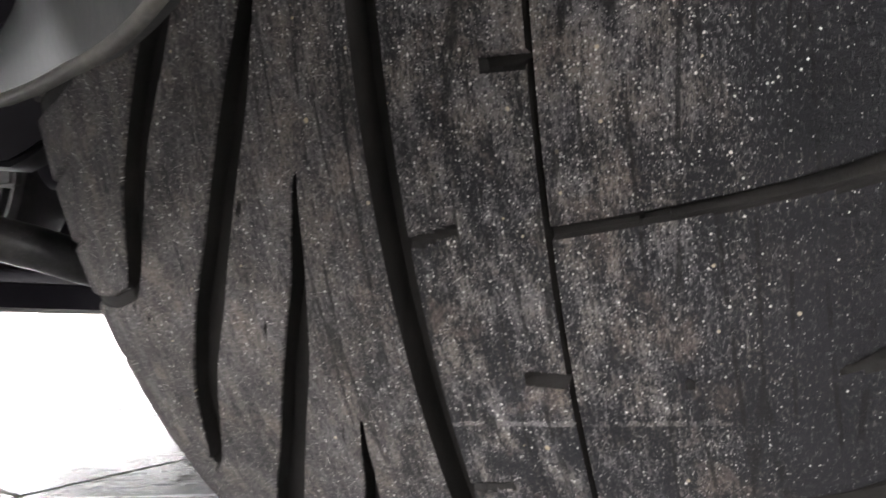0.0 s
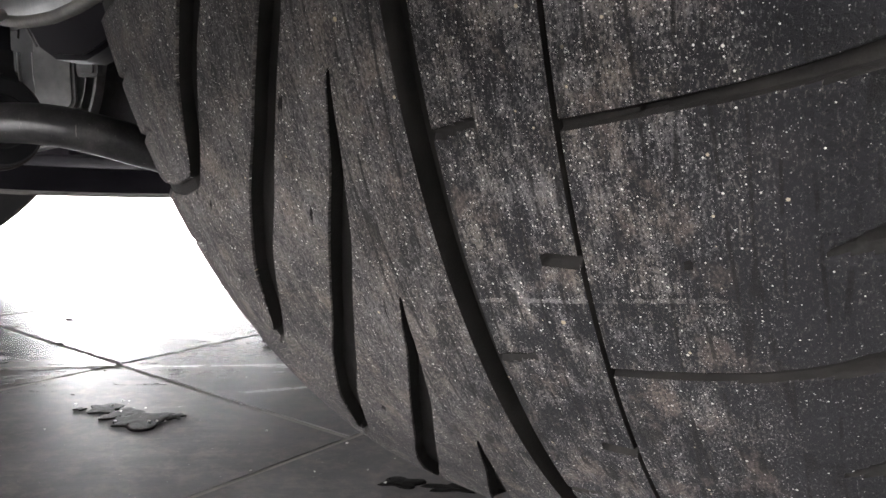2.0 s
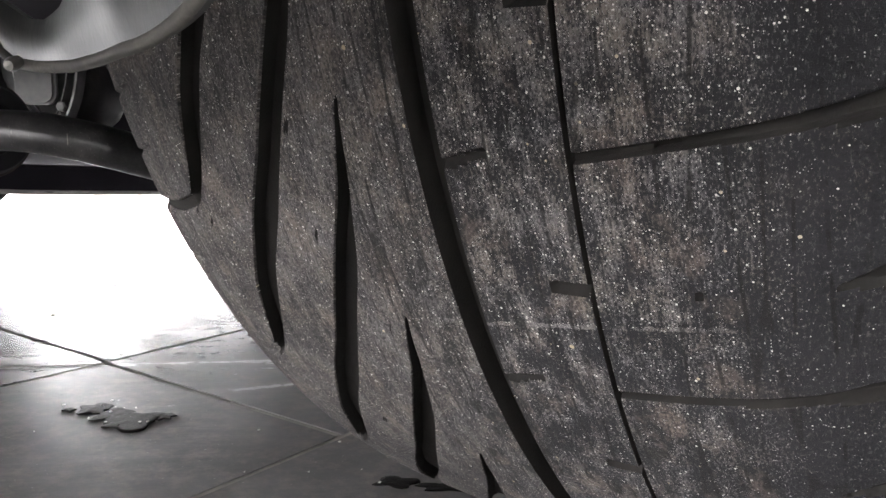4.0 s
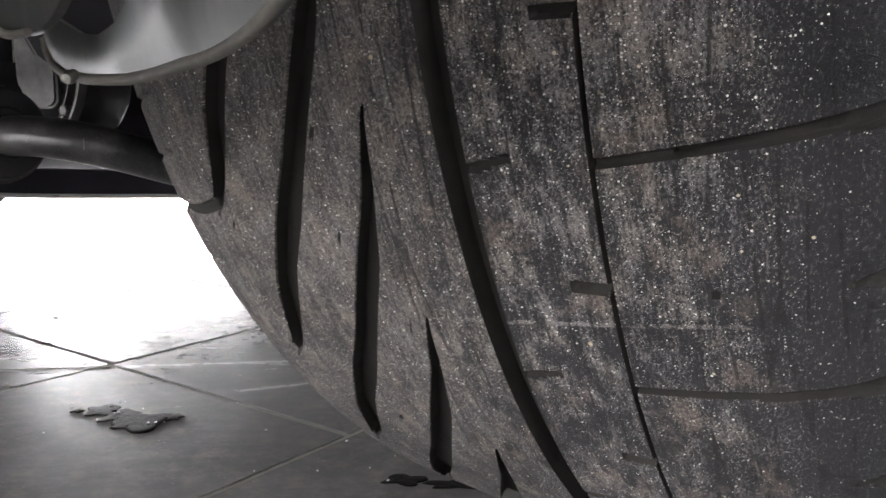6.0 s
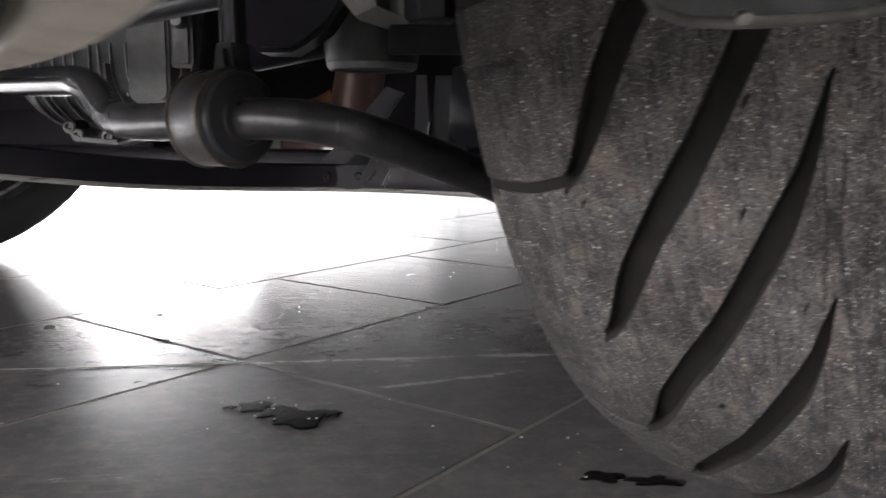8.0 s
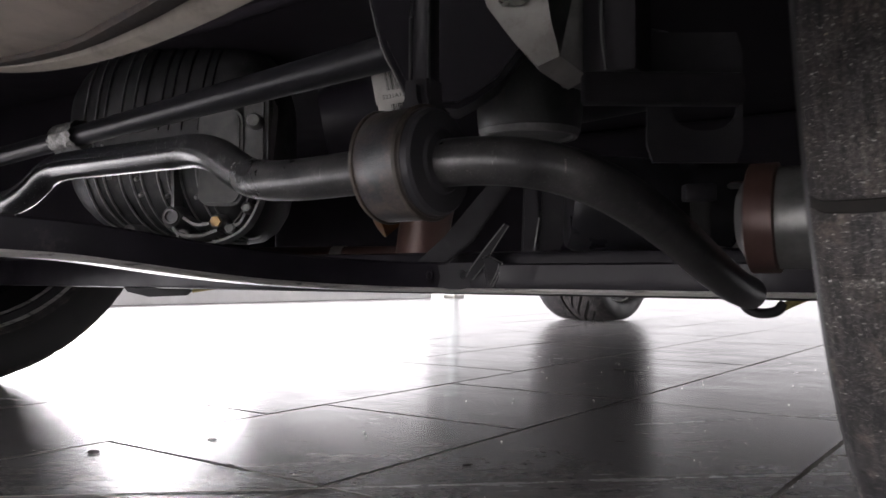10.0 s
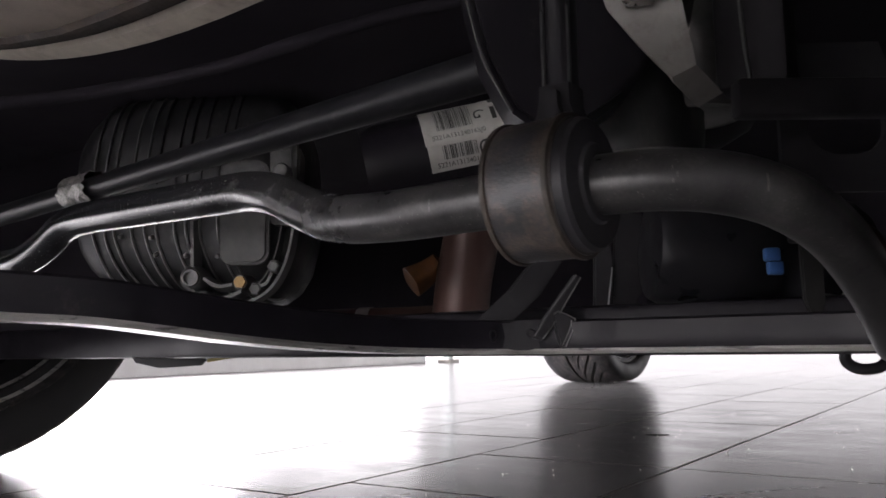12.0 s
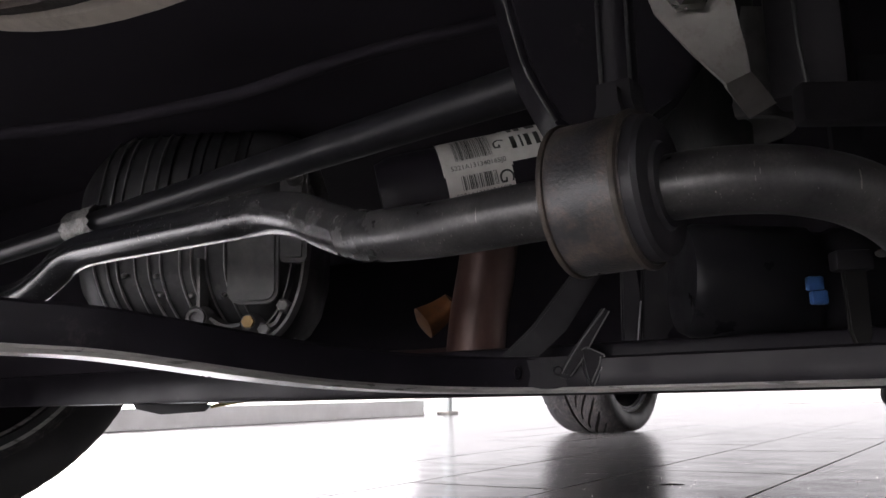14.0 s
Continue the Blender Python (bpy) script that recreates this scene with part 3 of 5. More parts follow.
# ---------------------------------------------------------------- the car
car = thing("car", (-0.76, 1.28, 0), "dark car parked on tiles, its dusty front suspension seen from below", "car")

R_TYRE, AXLE, PITCH, CAMBER = 0.3488, 0.3412, 360 / 31, 0.023
DEG = R_TYRE * math.pi / 180 * 1000  # millimetres of tread for a degree


def crown(x):
    u = np.abs(x) / 0.109
    return 0.00436 * u ** 2 + 0.0589 * np.maximum(u - 0.8, 0) ** 2


def wrap(a):
    return (a + PITCH / 2) % PITCH - PITCH / 2


def step(v, soft):
    t = np.clip(v / soft, 0, 1)
    return t * t * (3 - 2 * t)


# the swept slots: millimetres from the middle, the angle of their centre line, half their width in degrees
SLOT_X = (6.5, 8, 10, 16, 20, 35, 46, 59, 70, 76, 81, 85, 89, 97, 105, 128)
SLOT_A = (19.6, 21.2, 22.6, 26.0, 27.55, 32.7, 36.3, 39.8, 43.35, 45.2, 47.05, 48.5, 49.5, 50.0, 50.5, 51.3)
SLOT_H = (0.06, 0.9, 1.35, 1.65, 1.8, 1.8, 1.75, 1.75, 1.9, 1.95, 1.45, 0.95, 0.5, 0.42, 0.42, 0.42)
FINE_X = np.arange(0, 131, 0.5)
SLOT_LINE, SLOT_HALF = (np.convolve(np.pad(np.interp(FINE_X, SLOT_X, v), 3, "edge"), np.full(7, 1 / 7), "valid") for v in (SLOT_A, SLOT_H))


def slot_at(x):
    return np.interp(-x, FINE_X, SLOT_LINE)


def slot_half(x):
    return np.interp(-x, FINE_X, SLOT_HALF)


def cross_fall(x):
    return 0.029 * np.maximum(x - 60, 0) + 0.0002 * np.maximum(x - 95, 0) ** 2


def tread_depth(X, A):
    """Millimetres cut out of the tread at x (millimetres across) and angle (degrees under the horizontal)."""
    depth = np.zeros_like(X)

    def cut(inside, deep, soft=0.8):
        np.maximum(depth, deep * step(inside, soft), out=depth)

    # swept slots of the inner half
    at = slot_at(X)
    cut(np.where((X < -6.4) & (X > -93), (slot_half(X) - np.abs(wrap(A - at))) * DEG * 0.8, -1), 5.4 * step(X + 93, 6.0) + 0.4, 1.1)
    # narrow hooks from the slots to the inner edge, worn shallower round the tyre, with short slits between
    worn = np.clip((46 - A) / 16, 0.45, 1.0)
    cut(np.where(X < -84, (0.56 - np.abs(wrap(A - at))) * DEG, -1), 2.3 * worn, 1.6)
    for shift, start in ((3.7, -101), (7.5, -104)):
        cut(np.where(X < start, (0.24 - np.abs(wrap(A - at - shift + 0.02 * (X - start)))) * DEG, -1), 1.5 * worn * np.clip((start - X) / 6, 0, 1), 0.6)
    # two grooves that run round the tyre
    cut(4.1 - np.abs(X - 19.6), 6.5, 1.0)
    cut(0.75 - np.abs(X - 58.2), 3.0, 0.5)
    # shallow short notches beside them
    cut(np.where((X > 23) & (X < 36.5), (0.24 - np.abs(wrap(A - 22.5 + 0.045 * (X - 26)))) * DEG, -1), 1.7, 0.7)
    cut(np.where((X > 47) & (X < 58.5), (0.27 - np.abs(wrap(A - 28.0 + 0.01 * (X - 47)))) * DEG, -1), 2.4, 0.7)
    # cross grooves of the outer half, bridged once, running out over the shoulder
    run = 22.15 - cross_fall(X)
    width = np.interp(X, (60, 80, 104, 118, 135), (0.27, 0.25, 0.33, 0.42, 0.48))
    deep = np.interp(X, (60, 76.6, 77.2, 82.2, 82.8, 104, 116, 132), (2.4, 2.4, 4.0, 4.0, 2.2, 2.6, 4.0, 3.0))
    inside = np.where(X > 58, (width - np.abs(wrap(A - run))) * DEG, -1)
    np.maximum(depth, deep * step(inside, 0.8), out=depth)
    cut(np.where(X > 110, (np.clip((X - 110) / 10, 0, 1) * 0.5 - np.abs(wrap(A - 26.9 + 0.05 * (X - 112)))) * DEG, -1), 2.5, 0.9)
    # lengthwise cuts and worn lips
    rng = np.random.RandomState(5)
    for _ in range(46):
        x0, a0, span = rng.uniform(24, 104), rng.uniform(-10, 90), rng.uniform(2, 7)
        lean = rng.uniform(-0.25, 0.25)
        near = 0.35 - np.abs(X - x0 - lean * (A - a0)) - 0.2 * np.maximum(np.abs(A - a0) - span, 0)
        cut(near, rng.uniform(0.3, 0.7), 0.3)
    for _ in range(22):
        x0, a0, size = rng.uniform(-85, 100), rng.uniform(-5, 70), rng.uniform(0.5, 1.3)
        cut(size - np.hypot((X - x0), (A - a0) * DEG * 0.7), rng.uniform(0.3, 0.9), 0.8)
    return depth


def tyre_mesh(fine):
    across = np.arange(-130, 126.1, 1.0 if fine else 3.2)
    if fine:
        across = np.unique(np.concatenate([across, np.arange(56.8, 59.7, 0.3), np.arange(14.8, 17, 0.35), np.arange(22.4, 24.6, 0.35), (76.6, 77.2, 82.2, 82.8)]).round(2))
        wall = (1.5, 1.45, 1.4, 1.35, 1.3, 1.2)
        offsets = np.concatenate([np.arange(-PITCH / 2, PITCH / 2 - 0.05, 0.17), wall, [-w for w in wall], (2.21, 2.26, 2.31, 2.36, 2.74, 2.79, 2.84, 2.89)])
        offsets = np.unique(offsets.round(3))
        angles = np.concatenate([(SLOT_A[0] + k * PITCH + offsets) for k in range(-4, 6)])
        angles = np.concatenate([angles, np.arange(angles[-1] + 1.5, angles[0] + 359, 2.0)])
    else:
        angles = np.arange(0, 360, 1.2)
    xs = across / 1000
    tread_r = R_TYRE - crown(xs)
    inner = [(-0.108, 0.236), (-0.122, 0.240), (-0.131, 0.251), (-0.1365, 0.268), (-0.139, 0.288), (-0.1385, 0.305), (-0.1365, 0.318), (-0.1335, 0.3275)]
    outer = [(0.1295, 0.3265), (0.1325, 0.317), (0.1345, 0.303), (0.1345, 0.286), (0.131, 0.266), (0.124, 0.250), (0.114, 0.240), (0.102, 0.236)]
    inner, outer = ([(x, float(np.interp(r, (0.236, 0.3275), (0.262, 0.3275)))) for x, r in side] for side in (inner, outer))
    px = np.concatenate([[p[0] for p in inner], xs, [p[0] for p in outer]])
    pr = np.concatenate([[p[1] for p in inner], tread_r, [p[1] for p in outer]])
    X, A = np.meshgrid(px, angles)
    # rows follow the grooves and close up where they narrow
    inside = np.where(X > -0.0064, np.interp(X * 1000, (-6.4, 4), (0.06, 1.5)), np.maximum(slot_half(X * 1000), 0.06))
    p = wrap(A - SLOT_A[0])
    squeezed = np.sign(p) * np.where(np.abs(p) <= 1.5, np.abs(p) * inside / 1.5, inside + (np.abs(p) - 1.5) * (PITCH / 2 - inside) / (PITCH / 2 - 1.5))
    A = A - p + squeezed + slot_at(X * 1000) - slot_at(np.zeros(1))[0] - cross_fall(X * 1000)
    cutaway = np.zeros_like(X)
    band = slice(len(inner), len(inner) + len(xs))
    cutaway[:, band] = tread_depth(X[:, band] * 1000, A[:, band])
    rad = np.broadcast_to(pr, X.shape) - cutaway / 1000
    th = np.radians(A)
    co = np.stack([X, -rad * np.cos(th), -rad * np.sin(th)], -1)
    rows, cols = X.shape
    idx = np.arange(rows * cols).reshape(rows, cols)
    nxt = np.roll(idx, -1, axis=0)
    quads = np.stack([idx[:, :-1], idx[:, 1:], nxt[:, 1:], nxt[:, :-1]], -1).reshape(-1, 4)
    me = bpy.data.meshes.new("tyre")
    me.vertices.add(rows * cols)
    me.vertices.foreach_set("co", co.reshape(-1))
    me.loops.add(quads.size)
    me.loops.foreach_set("vertex_index", quads.reshape(-1))
    me.polygons.add(len(quads))
    me.polygons.foreach_set("loop_start", np.arange(0, quads.size, 4))
    me.polygons.foreach_set("loop_total", np.full(len(quads), 4))
    xmid = (X[:, :-1] + X[:, 1:]) / 2
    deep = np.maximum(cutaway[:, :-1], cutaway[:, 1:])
    # faces cut deep enough take the groove colour, its shade painted in
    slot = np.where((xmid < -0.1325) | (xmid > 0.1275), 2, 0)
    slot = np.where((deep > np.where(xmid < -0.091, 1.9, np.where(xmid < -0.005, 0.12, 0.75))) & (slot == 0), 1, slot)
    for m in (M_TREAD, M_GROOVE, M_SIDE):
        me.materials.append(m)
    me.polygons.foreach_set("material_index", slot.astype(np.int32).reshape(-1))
    a = me.attributes.new("tread", "FLOAT_VECTOR", "POINT")
    a.data.foreach_set("vector", np.stack([X, th * R_TYRE, cutaway / 1000 * 0], -1).astype(np.float32).reshape(-1))
    me.update()
    me.validate()
    me.shade_smooth()
    me.set_sharp_from_angle(angle=radians(50))
    return me


def settle(me, m):
    """The mesh put in place; what would sink into the floor is pressed flat."""
    me = me.copy()
    me.transform(m)
    n = len(me.vertices)
    co = np.empty(n * 3)
    me.vertices.foreach_get("co", co)
    co = co.reshape(-1, 3)
    co[:, 2] = np.where(co[:, 2] < 0.003, 0.0008 + 0.2 * np.maximum(co[:, 2] + 0.01, 0) * 0.8, co[:, 2])
    me.vertices.foreach_set("co", co.reshape(-1))
    me.update()
    return me


def wheel(x, y, tyre, turn, tilt=0.0):
    """A wheel whose inner side faces -x before it is turned."""
    m = Matrix.Translation((x, y, AXLE)) @ Matrix.Rotation(radians(turn), 4, "Z") @ Matrix.Rotation(tilt, 4, "Y")
    axis = m @ basis((0, 0, 0), (-1, 0, 0), (0, 1, 0))
    rim = lathe(bmesh.new(), [(0.2486, 0.112), (0.262, 0.113), (0.2675, 0.108), (0.2642, 0.102), (0.2542, 0.098), (0.2442, 0.06), (0.2353, 0.03), (0.2353, -0.06), (0.2486, -0.09), (0.262, -0.104), (0.2642, -0.11), (0.2509, -0.112), (0.2276, -0.06), (0.2264, 0.03), (0.2364, 0.07)], axis, 72, closed=True)
    hub = part("wheel", rim, M_PLASTIC, car, "cast alloy car wheel with a black tyre")
    part("tyre", settle(tyre, m), None, hub, "worn black tyre with swept grooves and grey dust")
    for r, h in ((0.2655, 0.1125), (0.2500, 0.1030)):
        part("rim_lip", lathe(bmesh.new(), [(r - 0.0060, h + 0.0010), (r - 0.0010, h + 0.0050), (r + 0.0020, h + 0.0030), (r, h - 0.0060), (r - 0.0060, h - 0.0040)], axis, 72, closed=True), M_LIP, hub, "pale rim edge")
    disc = lathe(bmesh.new(), [(0.16, 0.0), (0.165, 0.004), (0.165, 0.02), (0.16, 0.024), (0.07, 0.024), (0.07, 0.0)], axis, 60, closed=True)
    part("brake_disc", disc, M_BOLT, hub, "grey steel brake disc")
    # plate added behind the spokes so the wheel's inside stays dark
    part("dark_backing", lathe(bmesh.new(), [(0.0, 0.040), (0.228, 0.040), (0.232, 0.037), (0.232, 0.034), (0.0, 0.034)], axis, 60), M_BEAM, hub, "dark plate added to close the wheel's inside")
    part("hub_carrier", lathe(bmesh.new(), [(0.02, 0.07), (0.045, 0.068), (0.062, 0.05), (0.066, -0.03), (0.05, -0.05), (0.02, -0.052)], axis, 40), M_PLASTIC, hub, "black hub carrier")
    for k in range(10):
        spoke = m @ Matrix.Rotation(radians(36 * k), 4, "X") @ Matrix.Translation((0.078, 0, 0.148))
        part("spoke", box(bmesh.new(), (0.022, 0.03, 0.195), spoke, 0.006), M_WHEEL, hub)
    return hub


TYRE_FINE, TYRE_PLAIN = tyre_mesh(True), tyre_mesh(False)
near_wheel = wheel(0, 0, TYRE_FINE, 0, CAMBER)
wheel(-1.52, 0.03, TYRE_PLAIN, 180)
wheel(-1.60, 2.62, TYRE_PLAIN, 180)
wheel(-0.05, 2.62, TYRE_PLAIN, 0)

# body over it all
part("floor_pan", block((-1.42, -0.30, 0.40), (-0.16, 3.6, 0.46), 0.01), M_UNDER, car, "black sealed floor pan")
hood = bmesh.new()
for lo, hi in (((-1.68, -0.95, 0.55), (0.16, 3.5, 0.95)), ((-1.55, 0.5, 0.95), (0.03, 3.1, 1.55))):
    c, s = (Vector(lo) + Vector(hi)) / 2, Vector(hi) - Vector(lo)
    box(hood, s, Matrix.Translation(c), 0.09, 3)
part("body_shell", hood, M_PAINT, car, "dark painted car body")
# unseen plate added to keep the body's shine off the bar
part("overhead_blocker", block((-1.60, -0.85, 0.50), (0.10, -0.31, 0.535), 0.01), M_UNDER, car, "unseen dark plate added against reflections from above")
for x in (-1.66, 0.04):
    part("sill", block((x, 0.55, 0.21), (x + 0.10, 2.1, 0.58), 0.02), M_PAINT, car)
part("bumper", block((-1.62, -0.98, 0.52), (0.10, -0.84, 0.70), 0.04), M_PLASTIC, car, "black plastic bumper")
# four unseen blocks added to hold daylight off the suspension
part("front_blocker", block((-1.63, -0.93, 0.43), (-0.14, -0.86, 0.56), 0.03), M_PLASTIC, car, "unseen dark block added against light from the front")
part("low_front_blocker", block((-1.63, -0.93, 0.215), (-0.80, -0.87, 0.44), 0.02), M_PLASTIC, car, "unseen dark block added against low light from the front")
part("arch_blocker", block((-0.165, -0.88, 0.25), (-0.145, -0.63, 0.55), 0.006), M_PLASTIC, car, "unseen dark panel added against light through the wheel arch")
part("corner_blocker", block((-1.64, -0.92, 0.19), (-1.56, -0.37, 0.50), 0.03), M_PLASTIC, car, "unseen dark block added against light from the far corner")
# panel added to cut daylight coming in past the far wheel
part("far_side_blocker", block((-1.37, -0.345, 0.165), (-1.345, 0.615, 0.56), 0.008), M_UNDER, car, "dark panel added to block light from the far side")
# dark mass added where daylight would show past the gearbox
part("gap_filler", block((-1.38, 0.02, 0.156), (-0.93, 0.068, 0.41), 0.01), M_UNDER, car, "dark block added to fill the gap behind the gearbox")

# anti-roll bar with its bush and link
BAR = [(-1.05, -0.20, 0.2185), (-0.82, -0.235, 0.219), (-0.745, -0.245, 0.2195), (-0.703, -0.2475, 0.2205), (-0.684, -0.2475, 0.2245), (-0.668, -0.247, 0.2315), (-0.654, -0.247, 0.2385), (-0.637, -0.2475, 0.2415), (-0.61, -0.250, 0.2415), (-0.58, -0.253, 0.2405), (-0.54, -0.256, 0.2395), (-0.50, -0.259, 0.2385), (-0.468, -0.262, 0.2372), (-0.442, -0.268, 0.2312), (-0.417, -0.277, 0.2215), (-0.392, -0.285, 0.2138), (-0.36, -0.289, 0.2110), (-0.32, -0.290, 0.2115), (-0.28, -0.290, 0.2122), (-0.258, -0.287, 0.2122), (-0.24, -0.279, 0.2105), (-0.226, -0.264, 0.2060), (-0.217, -0.238, 0.198), (-0.214, -0.198, 0.187), (-0.214, -0.148, 0.173), (-0.218, -0.095, 0.163), (-0.222, -0.05, 0.158)]
bar = part("anti_roll_bar", tube(BAR, 0.0098, 8, 24), M_BAR, car, "satin black steel anti-roll bar with bends")
bush_at = basis((-0.2925, -0.290, 0.2127), (1, 0.0, 0.02), (0, 1, 0))
bush = part("bush", lathe(bmesh.new(), [(0.0100, -0.0138), (0.0205, -0.0138), (0.0227, -0.0128), (0.0234, -0.0115), (0.0234, 0.0095), (0.0227, 0.0115), (0.0100, 0.0115)], bush_at, 48), M_BUSH, bar, "black rubber bush coated with brown dust")
for h in (-0.0134, 0.0088):
    part("clamp_ring", lathe(bmesh.new(), [(0.0228, h), (0.0241, h + 0.0004), (0.0243, h + 0.0012), (0.0241, h + 0.002), (0.0228, h + 0.0024)], bush_at, 48, closed=True), M_COLLAR, bush, "rust-tinted clamp ring")
part("rubber_lip", lathe(bmesh.new(), [(0.0098, 0.0112), (0.0220, 0.0112), (0.0220, 0.0148), (0.0208, 0.0162), (0.0135, 0.0168), (0.0125, 0.0180), (0.0098, 0.0184)], bush_at, 48), M_PLASTIC, bush, "black rubber lip")
link = part("drop_link", box(bmesh.new(), (0.0100, 0.008, 0.19), Matrix.Translation((-0.290, -0.283, 0.326)), 0.002), M_BEAM, car, "black flat drop link with raised edges")
for dx in (-0.0048, 0.0048):
    part("raised_edge", tube([(-0.290 + dx, -0.2875, 0.240), (-0.290 + dx * 1.02, -0.2875, 0.30), (-0.290 + dx * 0.96, -0.2875, 0.42)], 0.0007, 3, 8), M_LINER, link)
foot = [(-0.0120, -0.004), (0.0110, -0.004), (0.0095, 0.0005), (0.0068, 0.0030), (0.0056, 0.007), (0.0054, 0.014), (-0.0054, 0.014), (-0.0058, 0.007), (-0.0072, 0.003), (-0.0105, 0.0005)]
part("link_foot", slab(foot, 0.014, basis((-0.290, -0.279, 0.2345), (0, -1, 0), (1, 0, 0)), 0.003), M_BLACK, link)

# plate added for a pale patch beyond the gearbox, no known part
part("pale_plate", slab(rounded(0.13, 0.10, 0.02), 0.004, basis((-1.335, 0.135, 0.262), (1, -0.45, 0), (0.45, 1, 0)), 0.001), M_PAPER, car, "pale grey plate added for a light patch")

# straight rod above
ROD_A, ROD_B = Vector((-0.405, -0.1785, 0.3010)), Vector((-0.747, -0.174, 0.284))
way = (ROD_B - ROD_A).normalized()
rod_line = [ROD_A - way * 0.06, ROD_A, ROD_A * 0.5 + ROD_B * 0.5, ROD_B, ROD_B + way * 0.5]
rod = part("tie_rod", sweep(bmesh.new(), smooth_line(rod_line, 6), lambda k: [(a * (0.0120 - 0.0034 * min(k / 0.75, 1)), b * (0.0120 - 0.0034 * min(k / 0.75, 1))) for a, b in round_section(1.0, 24)(0)]), M_ROD, car, "straight black steel tie rod")
sleeve = basis(ROD_B + way * 0.004, way, (0, 0, 1))
foil = bmesh.new()
rng = random.Random(41)
rings = []
for i in range(13):
    ring = []
    for k in range(26):
        a = 2 * math.pi * k / 26
        ring.append(foil.verts.new(sleeve @ Vector((math.cos(a) * (0.0108 + 0.0030 * rng.random()), math.sin(a) * (0.0108 + 0.0030 * rng.random()), -0.018 + 0.0030 * i + 0.0012 * rng.random()))))
    rings.append(ring)
for a, b in zip(rings, rings[1:]):
    for k in range(26):
        foil.faces.new((a[k], a[(k + 1) % 26], b[(k + 1) % 26], b[k]))
bmesh.ops.recalc_face_normals(foil, faces=foil.faces)
bmesh.ops.solidify(foil, geom=foil.faces[:], thickness=0.0004)
part("foil_sleeve", foil, M_FOIL, rod, "wrinkled grey foil sleeve")

part("brake_line", tube([(-0.7685, -0.2577, 0.3345), (-0.7132, -0.2053, 0.3448), (-0.6218, -0.1587, 0.3574), (-0.558, -0.137, 0.3695), (-0.5077, -0.104, 0.3856), (-0.4505, -0.0743, 0.3960)], 0.0048, 6, 16), M_UNDER, car, "dark brake pipe under the floor pan")

# subframe: cross member and the arm that curves towards the front
member = part("cross_member", block((-1.30, 0.012, 0.1525), (-0.10, 0.075, 0.188), 0.005), M_BEAM, car, "black painted steel cross member")
part("side_member", block((-1.30, 0.018, 0.1530), (-0.80, 0.070, 0.235), 0.006), M_UNDER, car, "black painted side member")
# box added to keep the space behind the cross member dark
part("dark_fill", block((-1.62, 0.62, 0.155), (-0.12, 0.90, 0.40), 0.02), M_UNDER, car, "dark box added as fill behind the cross member")
ARM = [(-0.66, -0.62, 0.205), (-0.605, -0.45, 0.197), (-0.572, -0.34, 0.190), (-0.556, -0.295, 0.1875), (-0.546, -0.256, 0.183), (-0.539, -0.215, 0.178), (-0.532, -0.16, 0.173), (-0.520, -0.10, 0.1695), (-0.498, -0.045, 0.1675), (-0.455, -0.004, 0.1665), (-0.39, 0.010, 0.1665), (-0.28, 0.014, 0.1665), (-0.13, 0.014, 0.1665)]
ARM_SECTION = [(0.011, 0.0115), (0.013, 0.0098), (0.0133, 0.0), (0.013, -0.0088), (0.012, -0.0105), (-0.010, -0.0105), (-0.013, -0.006), (-0.013, 0.006), (-0.010, 0.0115)]
arm = part("lower_arm", sweep(bmesh.new(), smooth_line(ARM, 10), lambda k: ARM_SECTION), M_BEAM, car, "curved black subframe arm with a bright lower edge")
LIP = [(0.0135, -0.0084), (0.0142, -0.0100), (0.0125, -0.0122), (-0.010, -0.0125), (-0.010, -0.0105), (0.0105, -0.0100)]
# pale strip painting the floor's reflection along the arm's underside
part("lower_edge", sweep(bmesh.new(), smooth_line(ARM, 10), lambda k: LIP), M_LIP, arm, "bright lower edge with the floor's reflection painted in")

# bracket welded on the cross member
face = basis((-0.4617, -0.0191, 0.1597), (0.57, -0.82, 0.0), (0.82, 0.57, 0)) @ Matrix.Scale(0.956, 4)
bracket = part("bracket", slab([(-0.0225, -0.004), (0.0345, -0.004), (0.0430, 0.0155), (0.0300, 0.0200), (-0.0220, 0.0185)], 0.005, face, 0.0012), M_PLASTIC, car, "black pressed steel bracket with dust")
part("strut", slab([(-0.032, 0.018), (-0.004, 0.0185), (0.018, 0.038), (0.040, 0.070), (0.050, 0.084), (0.034, 0.090), (0.0220, 0.0765), (-0.006, 0.042)], 0.007, face @ Matrix.Translation((0, 0, -0.010)), 0.002), M_PLASTIC, bracket)
part("rib", slab([(0.0100, 0.0060), (0.0170, 0.0040), (0.0260, 0.0160), (0.0350, 0.0310), (0.0470, 0.0500), (0.0420, 0.0520), (0.0290, 0.0350), (0.0180, 0.0200)], 0.009, face @ Matrix.Translation((0, 0, 0.002)), 0.0020), M_PLASTIC, bracket)
for line in (((0.0112, 0.0075), (0.0195, 0.0205), (0.0300, 0.0350), (0.0430, 0.0515)), ((0.0172, 0.0055), (0.0262, 0.0172), (0.0350, 0.0318), (0.0462, 0.0495))):
    part("rib_edge", tube([face @ Vector((x, y, 0.0112)) for x, y in line], 0.0005, 4, 8), M_ALU_PALE, bracket)
